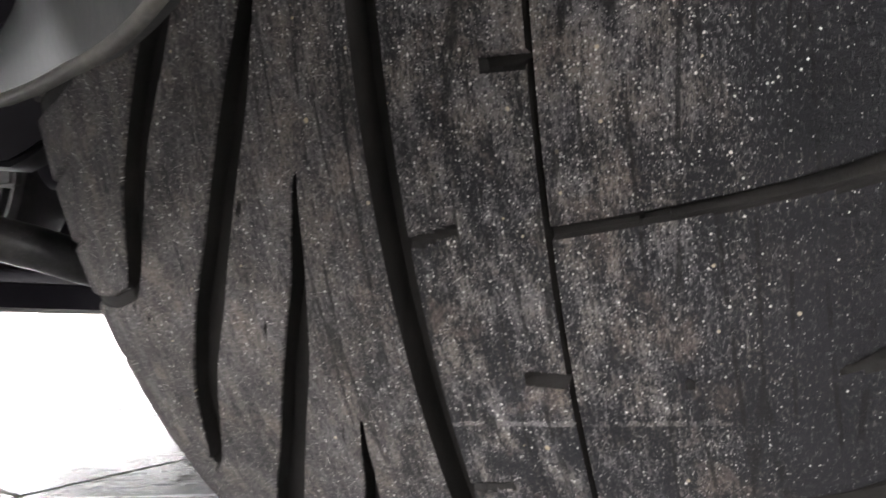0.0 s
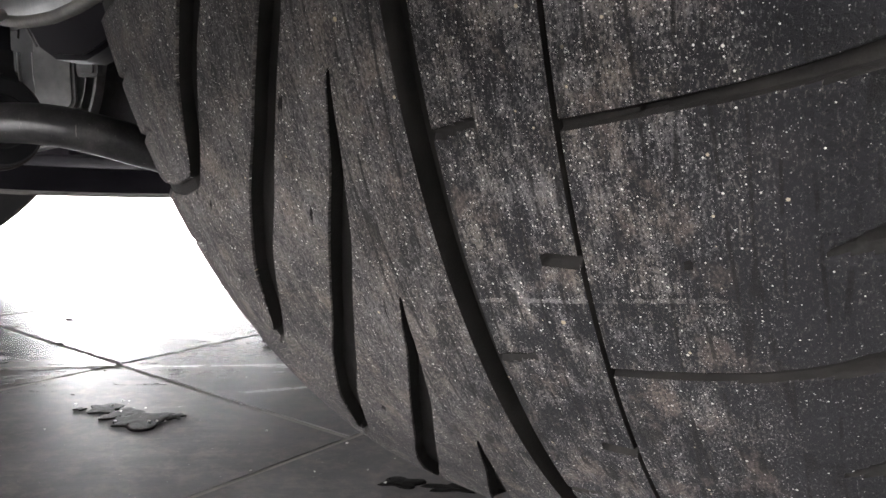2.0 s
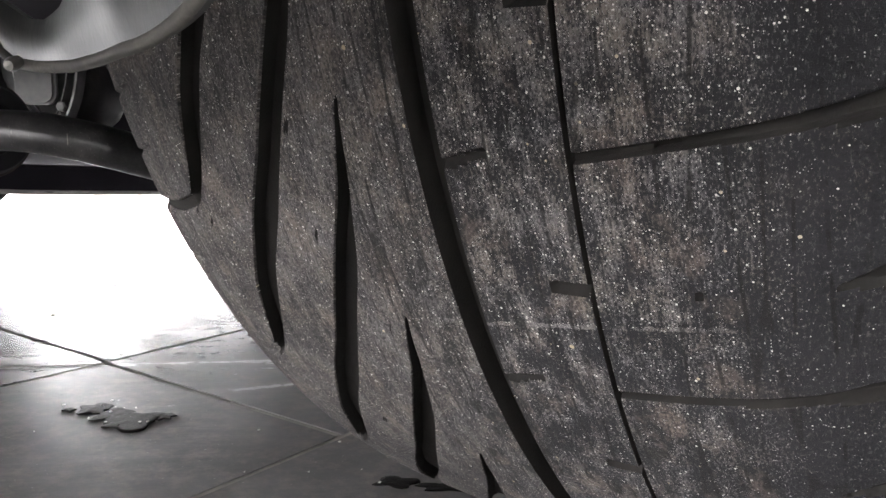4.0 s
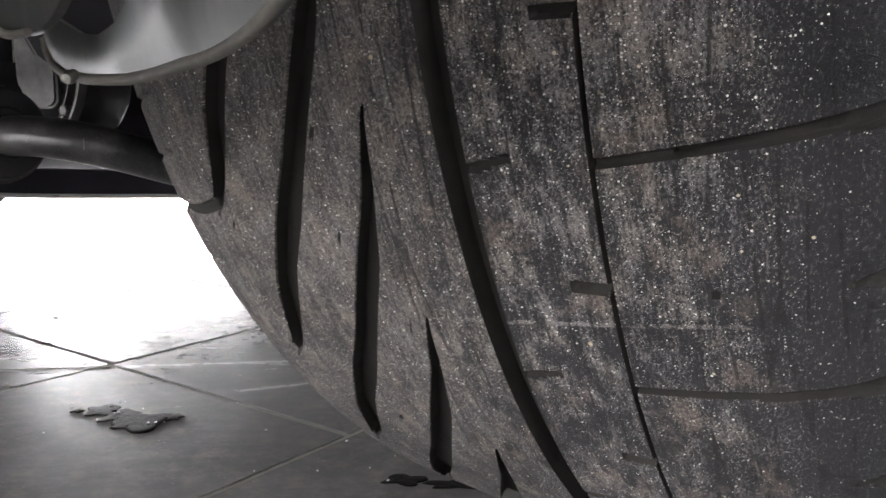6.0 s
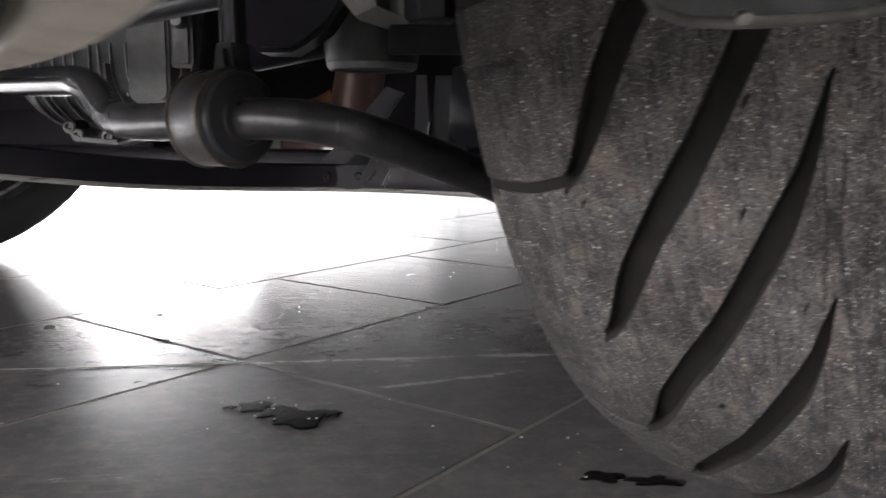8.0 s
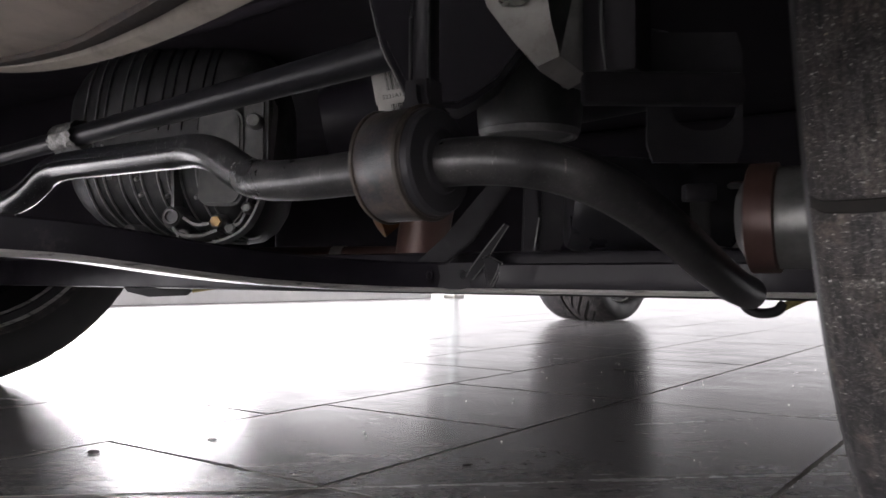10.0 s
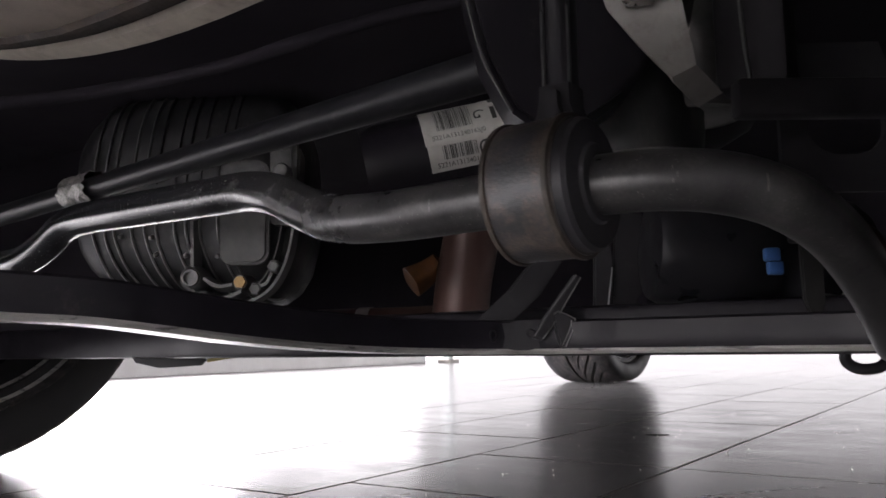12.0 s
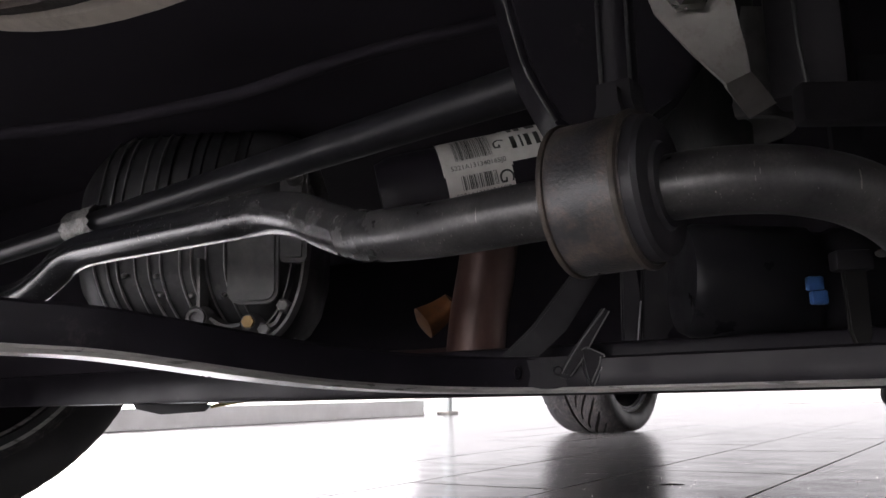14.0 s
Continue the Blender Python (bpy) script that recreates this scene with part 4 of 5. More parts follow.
part("tab", slab([(0.0245, 0.0235), (0.0300, 0.0255), (0.0425, 0.0195), (0.0410, 0.0130), (0.0330, -0.0030), (0.0290, 0.0000), (0.0270, 0.0080)], 0.010, face @ Matrix.Translation((0, 0, 0.002)), 0.0016), M_PLASTIC, bracket)
for line in (((0.0255, 0.0232), (0.0300, 0.0247), (0.0412, 0.0195)), ((0.0412, 0.0190), (0.0395, 0.0125), (0.0335, -0.0005)), ((0.0385, 0.0185), (0.0370, 0.0125), (0.0315, 0.0010))):
    part("tab_edge", tube([face @ Vector((x, y, 0.0120)) for x, y in line], 0.0005, 4, 8), M_ALU_PALE, bracket)
part("loop", lathe(bmesh.new(), [(0.0018, 0.0), (0.0030, 0.0), (0.0030, 0.003), (0.0024, 0.004), (0.0018, 0.003)], face @ Matrix.Translation((-0.0185, 0.0085, 0.005)) @ Matrix.Diagonal((0.9, 1.7, 1, 1)), 20, closed=True), M_PLASTIC, bracket)
part("bolt", lathe(bmesh.new(), [(0.0, 0.0), (0.0034, 0.0), (0.0034, 0.003), (0.0024, 0.0045), (0.0, 0.0045)], face @ Matrix.Translation((0.0094, 0.0095, 0.005)), 12), M_PLASTIC, bracket)
part("stay", slab([(0.0575, 0.0), (0.0670, 0.0), (0.0700, 0.040), (0.0740, 0.060), (0.0700, 0.100), (0.0610, 0.100)], 0.005, face @ Matrix.Translation((0, 0, -0.012)), 0.0012), M_PLASTIC, bracket)
part("stay", slab([(0.0700, 0.0), (0.0900, 0.0), (0.0925, 0.034), (0.1000, 0.044), (0.0985, 0.100), (0.0780, 0.100), (0.0745, 0.050)], 0.004, face @ Matrix.Translation((0, 0, -0.016)), 0.0012), M_PLASTIC, bracket)
part("stay", tube([face @ Vector((0.0672, 0.006, -0.006)), face @ Vector((0.0690, 0.030, -0.006)), face @ Vector((0.0730, 0.058, -0.006))], 0.0006, 3, 8), M_ALU_EDGE, bracket)

# gearbox
gear_m = basis((-0.778, -0.053, 0.296), (0.574, -0.819, 0.0), (0.819, 0.574, 0))  # x along the case, y up, z to the viewer


def barrel(x, turn, out=0.0):
    """A point on the case: metres along it, degrees up from the side that faces the front."""
    size = float(np.interp(x, (-0.128, -0.121, -0.106, -0.080, -0.02, 0.05, 0.068, 0.082, 0.092, 0.100), (0.35, 0.55, 0.74, 0.90, 0.97, 1.0, 0.97, 0.88, 0.74, 0.50)))
    c, s = math.cos(radians(turn)), math.sin(radians(turn))
    r = (abs(c) ** 3 + abs(s) ** 3) ** (-1 / 3)
    return gear_m @ Vector((x, 0.012 + (0.107 * size + out) * r * s, -0.085 + (0.082 * size + out) * r * c))


gear = part("gearbox", loft(bmesh.new(), [[barrel(x, 7.5 * k) for k in range(48)] for x in (-0.128, -0.125, -0.120, -0.111, -0.098, -0.080, -0.05, 0.0, 0.05, 0.068, 0.076, 0.082, 0.088, 0.092, 0.096, 0.100)]), M_ALU, car, "dark ribbed cast aluminium gearbox housing")
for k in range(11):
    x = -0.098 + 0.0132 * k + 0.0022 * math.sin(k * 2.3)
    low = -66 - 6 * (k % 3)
    # lower fins paler than upper ones: light from below put into the colour
    for name, span, metal in (("fin", range(low, -3, 6), M_ALU_EDGE), ("upper_fin", range(2, 62, 8), M_ALU_PALE if k < 5 else M_ALU)):
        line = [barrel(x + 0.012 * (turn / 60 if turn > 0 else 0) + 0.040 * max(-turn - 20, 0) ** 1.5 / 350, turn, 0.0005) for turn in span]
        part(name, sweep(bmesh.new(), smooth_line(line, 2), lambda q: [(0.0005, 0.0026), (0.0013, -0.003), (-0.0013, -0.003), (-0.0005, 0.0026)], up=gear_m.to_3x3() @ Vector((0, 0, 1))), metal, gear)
    if k in (2, 4, 5, 7, 9):
        spot = barrel(x + 0.040 * (8 if k % 2 else 16) ** 1.5 / 350 * (k % 2 == 0), -24 - 8 * (k % 2), 0.002)
        part("casting_pip", lathe(bmesh.new(), [(0.0, 0.004), (0.0014, 0.0036), (0.0022, 0.002), (0.0024, -0.004), (0.0, -0.004)], basis(spot, gear_m.to_3x3() @ Vector((0, -0.3, 1))), 12), M_ALU_EDGE, gear)
part("cover_plate", slab(rounded(0.044, 0.095, 0.012), 0.008, gear_m @ Matrix.Translation((0.050, -0.013, 0.000)), 0.003), M_ALU_PLAIN, gear, "smooth cast cover plate")
edge = [(0.094, 0.05, -0.030), (0.0945, 0.01, -0.012), (0.0925, -0.026, -0.004), (0.088, -0.052, -0.002), (0.079, -0.073, -0.002), (0.066, -0.0866, -0.004), (0.045, -0.095, -0.006), (0.010, -0.103, -0.008)]
part("bell_flange", sweep(bmesh.new(), smooth_line([gear_m @ Vector(p) for p in edge], 5), lambda q: [(0.0012, 0.004), (0.003, -0.012), (-0.003, -0.012), (-0.0012, 0.004)], up=gear_m.to_3x3() @ Vector((0, 0, 1))), M_ALU_PALE, gear)
part("bell_rib", sweep(bmesh.new(), smooth_line([gear_m @ Vector((p[0] - 0.010, p[1] + 0.004, p[2] + 0.001)) for p in edge[2:6]], 4), lambda q: [(0.0007, 0.003), (0.002, -0.010), (-0.002, -0.010), (-0.0007, 0.003)], up=gear_m.to_3x3() @ Vector((0, 0, 1))), M_ALU_PLAIN, gear)
column = part("bolt_column", slab(rounded(0.024, 0.085, 0.006), 0.016, gear_m @ Matrix.Translation((0.084, 0.018, -0.010)), 0.004), M_ALU_PLAIN, gear, "cast column with bolt bosses")
for y in (0.022, 0.050):
    part("column_boss", lathe(bmesh.new(), [(0.0, 0.030), (0.0055, 0.030), (0.0072, 0.027), (0.0078, 0.012), (0.0, 0.012)], gear_m @ Matrix.Translation((0.085, y, -0.010)), 18), M_ALU_PALE, column)
for x, y in ((0.076, -0.062), (0.060, -0.082)):
    part("flange_bolt", lathe(bmesh.new(), [(0.0, -0.02), (0.006, -0.02), (0.006, 0.008), (0.004, 0.010), (0.0, 0.010)], gear_m @ Matrix.Translation((x, y, -0.004)), 6), M_ALU_PALE, gear)


def plug(x, y, r, core, material, label):
    at = gear_m @ Matrix.Translation((x, y, 0.0))
    boss = part("plug_boss", lathe(bmesh.new(), [(r * 1.5, -0.04), (r * 1.45, 0.0), (r * 1.2, 0.006), (r * 1.05, 0.008), (0.0, 0.008)], at, 28), M_ALU_PALE, gear)
    part("drain_plug", lathe(bmesh.new(), [(r, 0.006), (r, 0.0105), (r * 0.9, 0.012), (r * core, 0.012), (r * core * 0.95, 0.007), (0.0, 0.007)], at, 24 if core > 0.4 else 6), material, boss, label)


plug(0.0035, -0.0715, 0.0082, 0.66, M_ALU_PALE, "grey hollow drain plug")
plug(0.0475, -0.0760, 0.0058, 0.05, M_BRASS, "yellow passivated drain plug")
for x, y in ((-0.0388, -0.0855), (-0.0300, -0.0947), (0.0015, -0.0957), (0.0132, -0.0899)):
    part("boss", lathe(bmesh.new(), [(0.0075, -0.03), (0.0072, 0.002), (0.0055, 0.004), (0.0035, 0.004), (0.003, 0.0), (0.0, 0.0)], gear_m @ Matrix.Translation((x, y, 0.0)), 18), M_ALU_PALE, gear)
for web in (((-0.040, -0.088, 0.0), (-0.030, -0.097, 0.001), (0.0, -0.100, 0.002), (0.012, -0.100, 0.001)), ((0.002, -0.078, 0.002), (0.010, -0.088, 0.002), (0.030, -0.090, 0.001), (0.048, -0.084, 0.002)), ((0.014, -0.072, 0.002), (0.026, -0.079, 0.002), (0.040, -0.078, 0.002)), ((0.004, -0.064, 0.002), (0.004, -0.045, 0.003), (0.003, -0.020, 0.002)), ((0.056, -0.078, 0.001), (0.068, -0.078, 0.0), (0.074, -0.068, -0.001))):
    part("web", sweep(bmesh.new(), smooth_line([gear_m @ Vector(p) for p in web], 4), lambda q: [(0.0014, 0.004), (0.004, -0.014), (-0.004, -0.014), (-0.0014, 0.004)], up=gear_m.to_3x3() @ Vector((0, 0, 1))), M_ALU_PALE, gear)

# drive shaft with its stickers
shaft_axis = Vector((0.80, 0.60, 0.20)).normalized()
shaft_c = Vector((-0.5149, 0.0109, 0.3120))
SHAFT_R = 0.0370
shaft = part("drive_shaft", lathe(bmesh.new(), [(0.0, -0.085), (0.033, -0.085), (SHAFT_R, -0.073), (SHAFT_R, 0.195), (0.028, 0.22), (0.0, 0.22)], basis(shaft_c, shaft_axis, (0, 0, 1)), 40), M_BEAM, car, "black drive shaft tube with paper stickers")


def wrap_sticker(name, a0, a1, s0, s1, r, material, parent, label=""):
    """A curved patch on the shaft: angles round it, metres along it."""
    frame_m = basis(shaft_c, shaft_axis, (0.6, -0.8, 0.0))
    bm = bmesh.new()
    grid = [[bm.verts.new(frame_m @ Vector((r * math.cos(radians(a0 + (a1 - a0) * i / 10)), r * math.sin(radians(a0 + (a1 - a0) * i / 10)), s))) for i in range(11)] for s in (s0, s1)]
    for i in range(10):
        bm.faces.new((grid[0][i], grid[0][i + 1], grid[1][i + 1], grid[1][i]))
    bmesh.ops.recalc_face_normals(bm, faces=bm.faces)
    bmesh.ops.solidify(bm, geom=bm.faces[:], thickness=-0.0002)
    return part(name, bm, material, parent, label)


def ink(paper, words, size, angle, s, r, turn):
    """Printed characters bent round the shaft."""
    curve = bpy.data.curves.new("print", "FONT")
    curve.body, curve.size, curve.align_x, curve.align_y = words, size, "CENTER", "CENTER"
    text = bpy.data.objects.new("print", curve)
    flat = bpy.data.meshes.new_from_object(text)
    frame_m = basis(shaft_c, shaft_axis, (0.6, -0.8, 0.0))
    for v in flat.vertices:
        a = radians(angle) + (-v.co.y if turn else v.co.x) / r
        along = v.co.x if turn else v.co.y
        v.co = frame_m @ Vector(((r + 0.0004) * math.cos(a), (r + 0.0004) * math.sin(a), s + along))
    flat.materials.append(M_INK)
    part("print", flat, None, paper)


def sticker(a0, a1, s0, s1, r, seed, bars, row, letter_at):
    """A paper label: its barcode between two angles, a printed row or none, one letter at the end."""
    paper = wrap_sticker("sticker", a0, a1, s0, s1, r, M_PAPER, shaft, "white paper barcode sticker")
    rng = random.Random(seed)
    s = s0 + 0.011
    while s < s0 + 0.76 * (s1 - s0):
        w = rng.choice((0.0003, 0.0005, 0.0009))
        wrap_sticker("barcode_bar", bars[0], bars[1], s, s + w, r + 0.0003, M_INK, paper)
        s += w + rng.choice((0.0004, 0.0006, 0.001))
    if row is not None:
        ink(paper, "5221A131340165J0", 0.0052, row, (s0 + s1) / 2 + 0.001, r, 90)
    ink(paper, "G", 0.0150, letter_at, s1 - 0.0058, r, 0)


sticker(-6, 26, -0.037, 0.012, SHAFT_R + 0.0004, 3, (-3, 13), 19, 6)
sticker(-80, -5, -0.038, 0.013, SHAFT_R + 0.0008, 8, (-62, -22), -13, -36)
label_paper = wrap_sticker("sticker", -80, -8, 0.011, 0.046, SHAFT_R + 0.0012, M_PAPER, shaft, "white paper sticker with bold print")
for a0, a1, s0, s1 in ((-70, -56, 0.017, 0.0205), (-70, -56, 0.0225, 0.0265), (-70, -56, 0.031, 0.038), (-44, -24, 0.016, 0.0195), (-44, -24, 0.023, 0.0245), (-44, -24, 0.027, 0.0305), (-44, -24, 0.034, 0.0375)):
    wrap_sticker("print_bar", a0, a1, s0, s1, SHAFT_R + 0.0015, M_INK, label_paper)

# exhaust
pipe = part("exhaust_pipe", tube([(-0.612, 0.188, 0.44), (-0.6171, 0.1839, 0.3527), (-0.6225, 0.1780, 0.2887), (-0.6276, 0.1747, 0.2547), (-0.6310, 0.1703, 0.2266), (-0.6334, 0.1653, 0.1890)], 0.0285, 6, 32), M_RUST, car, "brown heat-tinted exhaust pipe")
part("side_pipe", tube([(-0.645, 0.180, 0.190), (-0.725, 0.215, 0.190), (-0.82, 0.19, 0.190), (-0.915, 0.166, 0.190)], 0.0145, 6, 24), M_RUST, pipe)
FLANGE = [(-0.668, 0.1790, 0.2500), (-0.675, 0.1770, 0.2430), (-0.6825, 0.1725, 0.2355), (-0.6915, 0.1615, 0.2270)]
part("pipe_flange", sweep(bmesh.new(), smooth_line(FLANGE, 4), lambda k: [(a * (0.7 + 0.5 * k), b * (0.6 + 0.7 * k)) for a, b in rounded(0.025, 0.023, 0.008, 4)], up=(0.4, -0.6, 0.7)), M_ORANGE, pipe, "orange rusty exhaust flange")
part("pipe_tag", lathe(bmesh.new(), [(0.0149, -0.008), (0.0154, -0.008), (0.0154, 0.008), (0.0149, 0.008)], basis((-0.785, 0.1995, 0.190), (-0.97, -0.25, 0), (0, 0, 1)), 24, closed=True), M_PAPER, pipe, "white paper tag")

# drums and covers behind the link
view = Vector((0.57, -0.82, -0.10)).normalized()
PANEL = [(-0.0271, 0.051), (-0.0241, 0.0329), (-0.0165, 0.0004), (-0.0077, -0.0185), (-0.0014, -0.030), (0.0103, -0.0387), (0.0319, -0.0392), (0.0431, -0.033), (0.0574, -0.0228), (0.0727, -0.0016), (0.0808, 0.0486)]
panel_m = basis((-0.3318, -0.2424, 0.2812), (0.57, -0.82, 0), (0.82, 0.57, 0)) @ Matrix.Scale(0.804, 4)
shell = part("cover_panel", slab(PANEL, 0.036, panel_m @ Matrix.Translation((0, 0, -0.036)), 0.003), M_BEAM, car, "smooth black plastic cover panel")
part("edge_seam", tube([panel_m @ Vector((u - 0.0004, v, 0.0)) for u, v in PANEL[:5]], 0.0007, 3, 8), M_LINER, shell)
cup_m = basis((-0.3107, -0.1592, 0.0), (0, 0, 1), (1, 0, 0))
cup = part("cover_cup", lathe(bmesh.new(), [(0.0, 0.2462), (0.0225, 0.2458), (0.0242, 0.2444), (0.0262, 0.2446), (0.0283, 0.2490), (0.0293, 0.257), (0.0295, 0.285), (0.034, 0.32), (0.036, 0.40), (0.0, 0.40)], cup_m, 56), M_LINER, car, "smooth dark grey rounded cup")
# pale ring painting the reflection along the cup's lower edge
part("cup_rim", lathe(bmesh.new(), [(0.0248, 0.2438), (0.0266, 0.2442), (0.0284, 0.2478), (0.0280, 0.2480), (0.0262, 0.2450)], cup_m, 64, closed=True), M_ALU_PALE, cup, "bright rim with the cup's reflection painted in")
small_m = basis((-0.2900, -0.1480, 0.2672), (0, 0, 1), (1, 0, 0))
small = part("cover_cup", lathe(bmesh.new(), [(0.0, 0.0010), (0.0215, 0.0008), (0.0230, 0.0), (0.0246, 0.0010), (0.0252, 0.004), (0.0252, 0.012), (0.024, 0.05), (0.0, 0.05)], small_m, 56), M_SILVER, car, "small grey steel cup under the strap")
# same painted reflection on the small cup
part("cup_rim", lathe(bmesh.new(), [(0.0232, -0.0006), (0.0248, 0.0004), (0.0257, 0.0060), (0.0253, 0.0062), (0.0230, 0.0006)], small_m, 64, closed=True), M_ALU_PALE, small, "bright rim with the cup's reflection painted in")


def bent_strip(corners, thick):
    """A bent strip between its two edges: pairs of corners along it, and its thickness."""
    bm = bmesh.new()
    rows = [[bm.verts.new(Vector(a)), bm.verts.new(Vector(b))] for a, b in corners]
    for p, q in zip(rows, rows[1:]):
        bm.faces.new((p[0], p[1], q[1], q[0]))
    bmesh.ops.recalc_face_normals(bm, faces=bm.faces)
    bmesh.ops.solidify(bm, geom=bm.faces[:], thickness=thick)
    return bm


STRAP = [((-0.3085, -0.2250, 0.3480), (-0.2730, -0.2130, 0.3400)), ((-0.3030, -0.2240, 0.3150), (-0.2710, -0.2125, 0.3040)), ((-0.2985, -0.2225, 0.2990), (-0.2698, -0.2100, 0.2900)), ((-0.2870, -0.2170, 0.2820), (-0.2690, -0.2050, 0.2795)), ((-0.2764, -0.2117, 0.2684), (-0.2692, -0.2023, 0.2745)), ((-0.2768, -0.2080, 0.2668), (-0.2680, -0.1980, 0.2728)), ((-0.2770, -0.1780, 0.2636), (-0.2661, -0.1770, 0.2684))]
strap = part("strap", bent_strip(STRAP, 0.0016), M_STRAP, car, "bent grey zinc strap")
part("nut", lathe(bmesh.new(), [(0.0, 0.0), (0.0105, 0.0), (0.0105, 0.0015), (0.0082, 0.0022), (0.0080, 0.0065), (0.0052, 0.0075), (0.0050, 0.0055), (0.0, 0.0055)], basis((-0.2860, -0.2200, 0.3070), view, (1, 0, 0)), 6), M_BOLT, strap)

part("channel", box(bmesh.new(), (0.075, 0.010, 0.015), basis((-0.222, -0.190, 0.2545), (0, 0, 1), (0.82, 0.60, 0)) , 0.002), M_BLACK, car, "black channel rail")
panel = part("channel", block((-0.268, -0.182, 0.268), (-0.238, -0.160, 0.42), 0.003), M_BLACK, car, "black upright channel")
part("edge_seam", tube([(-0.2545, -0.1880, 0.35), (-0.2540, -0.1875, 0.295), (-0.2525, -0.1850, 0.2695)], 0.0009, 4, 8), M_LINER, panel)

# damper, clip, tab and joint near the wheel
damper = part("damper", lathe(bmesh.new(), [(0.0, -0.046), (0.034, -0.046), (0.037, -0.040), (0.037, 0.03), (0.034, 0.034), (0.034, 0.045), (0.037, 0.05), (0.037, 0.085), (0.03, 0.095), (0.0, 0.095)], basis((-0.335, 0.035, 0.222), (0.82, 0.57, -0.05), (0, 0, 1)), 44), M_GLOSS, car, "smooth black round damper body")
for dz, dx in ((0.0041, -0.0008), (-0.0041, 0.0008)):
    part("clip", box(bmesh.new(), (0.0095, 0.006, 0.0082), Matrix.Translation((-0.2885 + dx, -0.011, 0.2085 + dz)) @ Matrix.Rotation(0.6, 4, "Z"), 0.0015), M_BLUE, damper, "blue plastic clip")
part("tab", slab([(-0.007, 0.030), (0.007, 0.030), (0.0068, -0.012), (0.004, -0.019), (-0.003, -0.020), (-0.0062, -0.010)], 0.003, basis((-0.272, 0.010, 0.196), (0.57, -0.82, 0), (0.82, 0.57, 0)), 0.001), M_TAB, damper, "dark plastic tab")
part("clip_holder", box(bmesh.new(), (0.022, 0.012, 0.012), Matrix.Translation((-0.272, 0.008, 0.226)) @ Matrix.Rotation(0.6, 4, "Z"), 0.002), M_PLASTIC, damper)
ring_m = basis((-0.2582, 0.0452, 0.2089), (-0.56, -0.83, 0.0), (0, 0, 1))
ring = part("bearing_ring", lathe(bmesh.new(), [(0.0, -0.006), (0.0225, -0.006), (0.0225, 0.003), (0.0240, 0.0045), (0.0262, 0.0040), (0.0270, 0.002), (0.0270, -0.009), (0.0, -0.009)], ring_m, 48), M_SILVER, car, "grey steel bearing ring")
part("rust_band", lathe(bmesh.new(), [(0.0272, -0.007), (0.0280, -0.006), (0.0280, 0.001), (0.0272, 0.002)], ring_m, 48, closed=True), M_RUST, ring, "rusty edge")
joint_m = basis((-0.205, -0.085, 0.200), (1.0, 0.1, 0.0), (0, 0, 1))
joint = part("ball_joint", lathe(bmesh.new(), [(0.0, -0.012), (0.016, -0.012), (0.026, -0.006), (0.028, 0.004), (0.028, 0.03), (0.0, 0.03)], joint_m, 40), M_SILVER, car, "bright steel joint housing")
part("rust_band", lathe(bmesh.new(), [(0.0285, -0.006), (0.0305, -0.005), (0.0305, 0.009), (0.0285, 0.010)], joint_m, 40, closed=True), M_RUST, joint, "rusty steel band")
plate_m = basis((-0.235, -0.110, 0.262), (0.55, -0.83, 0), (0.83, 0.55, 0))
hole = rounded(0.036, 0.036, 0.016)
plate = bmesh.new()
outer_ring, inner_ring = [], []
for k in range(len(hole)):
    a = math.atan2(hole[k][1], hole[k][0])
    s = 1 / max(abs(math.cos(a)) / 0.026, abs(math.sin(a)) / 0.036)
    for z, ring, (u, v) in ((0.0, outer_ring, (s * math.cos(a), s * math.sin(a) + 0.004)), (0.0, inner_ring, (hole[k][0] + 0.005, hole[k][1] * 0.8))):
        ring.append(plate.verts.new(plate_m @ Vector((u, v, z))))
for k in range(len(hole)):
    j = (k + 1) % len(hole)
    plate.faces.new((outer_ring[k], outer_ring[j], inner_ring[j], inner_ring[k]))
bmesh.ops.recalc_face_normals(plate, faces=plate.faces)
bmesh.ops.solidify(plate, geom=plate.faces[:], thickness=0.004)
part("slotted_plate", plate, M_PLASTIC, car, "black steel plate with an oval hole")

hose = part("hook", tube([(-0.262, 0.118, 0.170), (-0.272, 0.125, 0.158), (-0.276, 0.130, 0.146), (-0.268, 0.136, 0.1395), (-0.256, 0.144, 0.1405), (-0.250, 0.148, 0.147)], 0.0042, 6, 14), M_PLASTIC, car, "black hooked hose end")
part("cable", tube([(-0.252, 0.147, 0.1435), (-0.240, 0.152, 0.150), (-0.222, 0.158, 0.157), (-0.20, 0.165, 0.165)], 0.0034, 6, 12), M_WIRE, hose, "yellow cable")
lever = part("lever", slab([(-0.04, 0.004), (0.03, 0.006), (0.04, 0.0), (0.034, -0.006), (-0.01, -0.008), (-0.036, -0.002)], 0.006, basis((-0.925, 0.040, 0.150), (0.57, -0.82, 0), (0.82, 0.57, 0)), 0.001), M_PLASTIC, car, "black lever with a yellow tip")
part("tip", tube([(-0.893, 0.063, 0.149), (-0.880, 0.072, 0.1515), (-0.862, 0.082, 0.154)], 0.002, 4, 10), M_WIRE, lever)

# silencer pan over the camera's way
pan = bmesh.new()
C, HALF, POWER, TURN, RISE, BASE = Vector((-0.1607, -0.5451, 0.0)), (0.2456, 0.0756), 2.776, -0.3219, (-0.1001, -0.1930), 0.2336


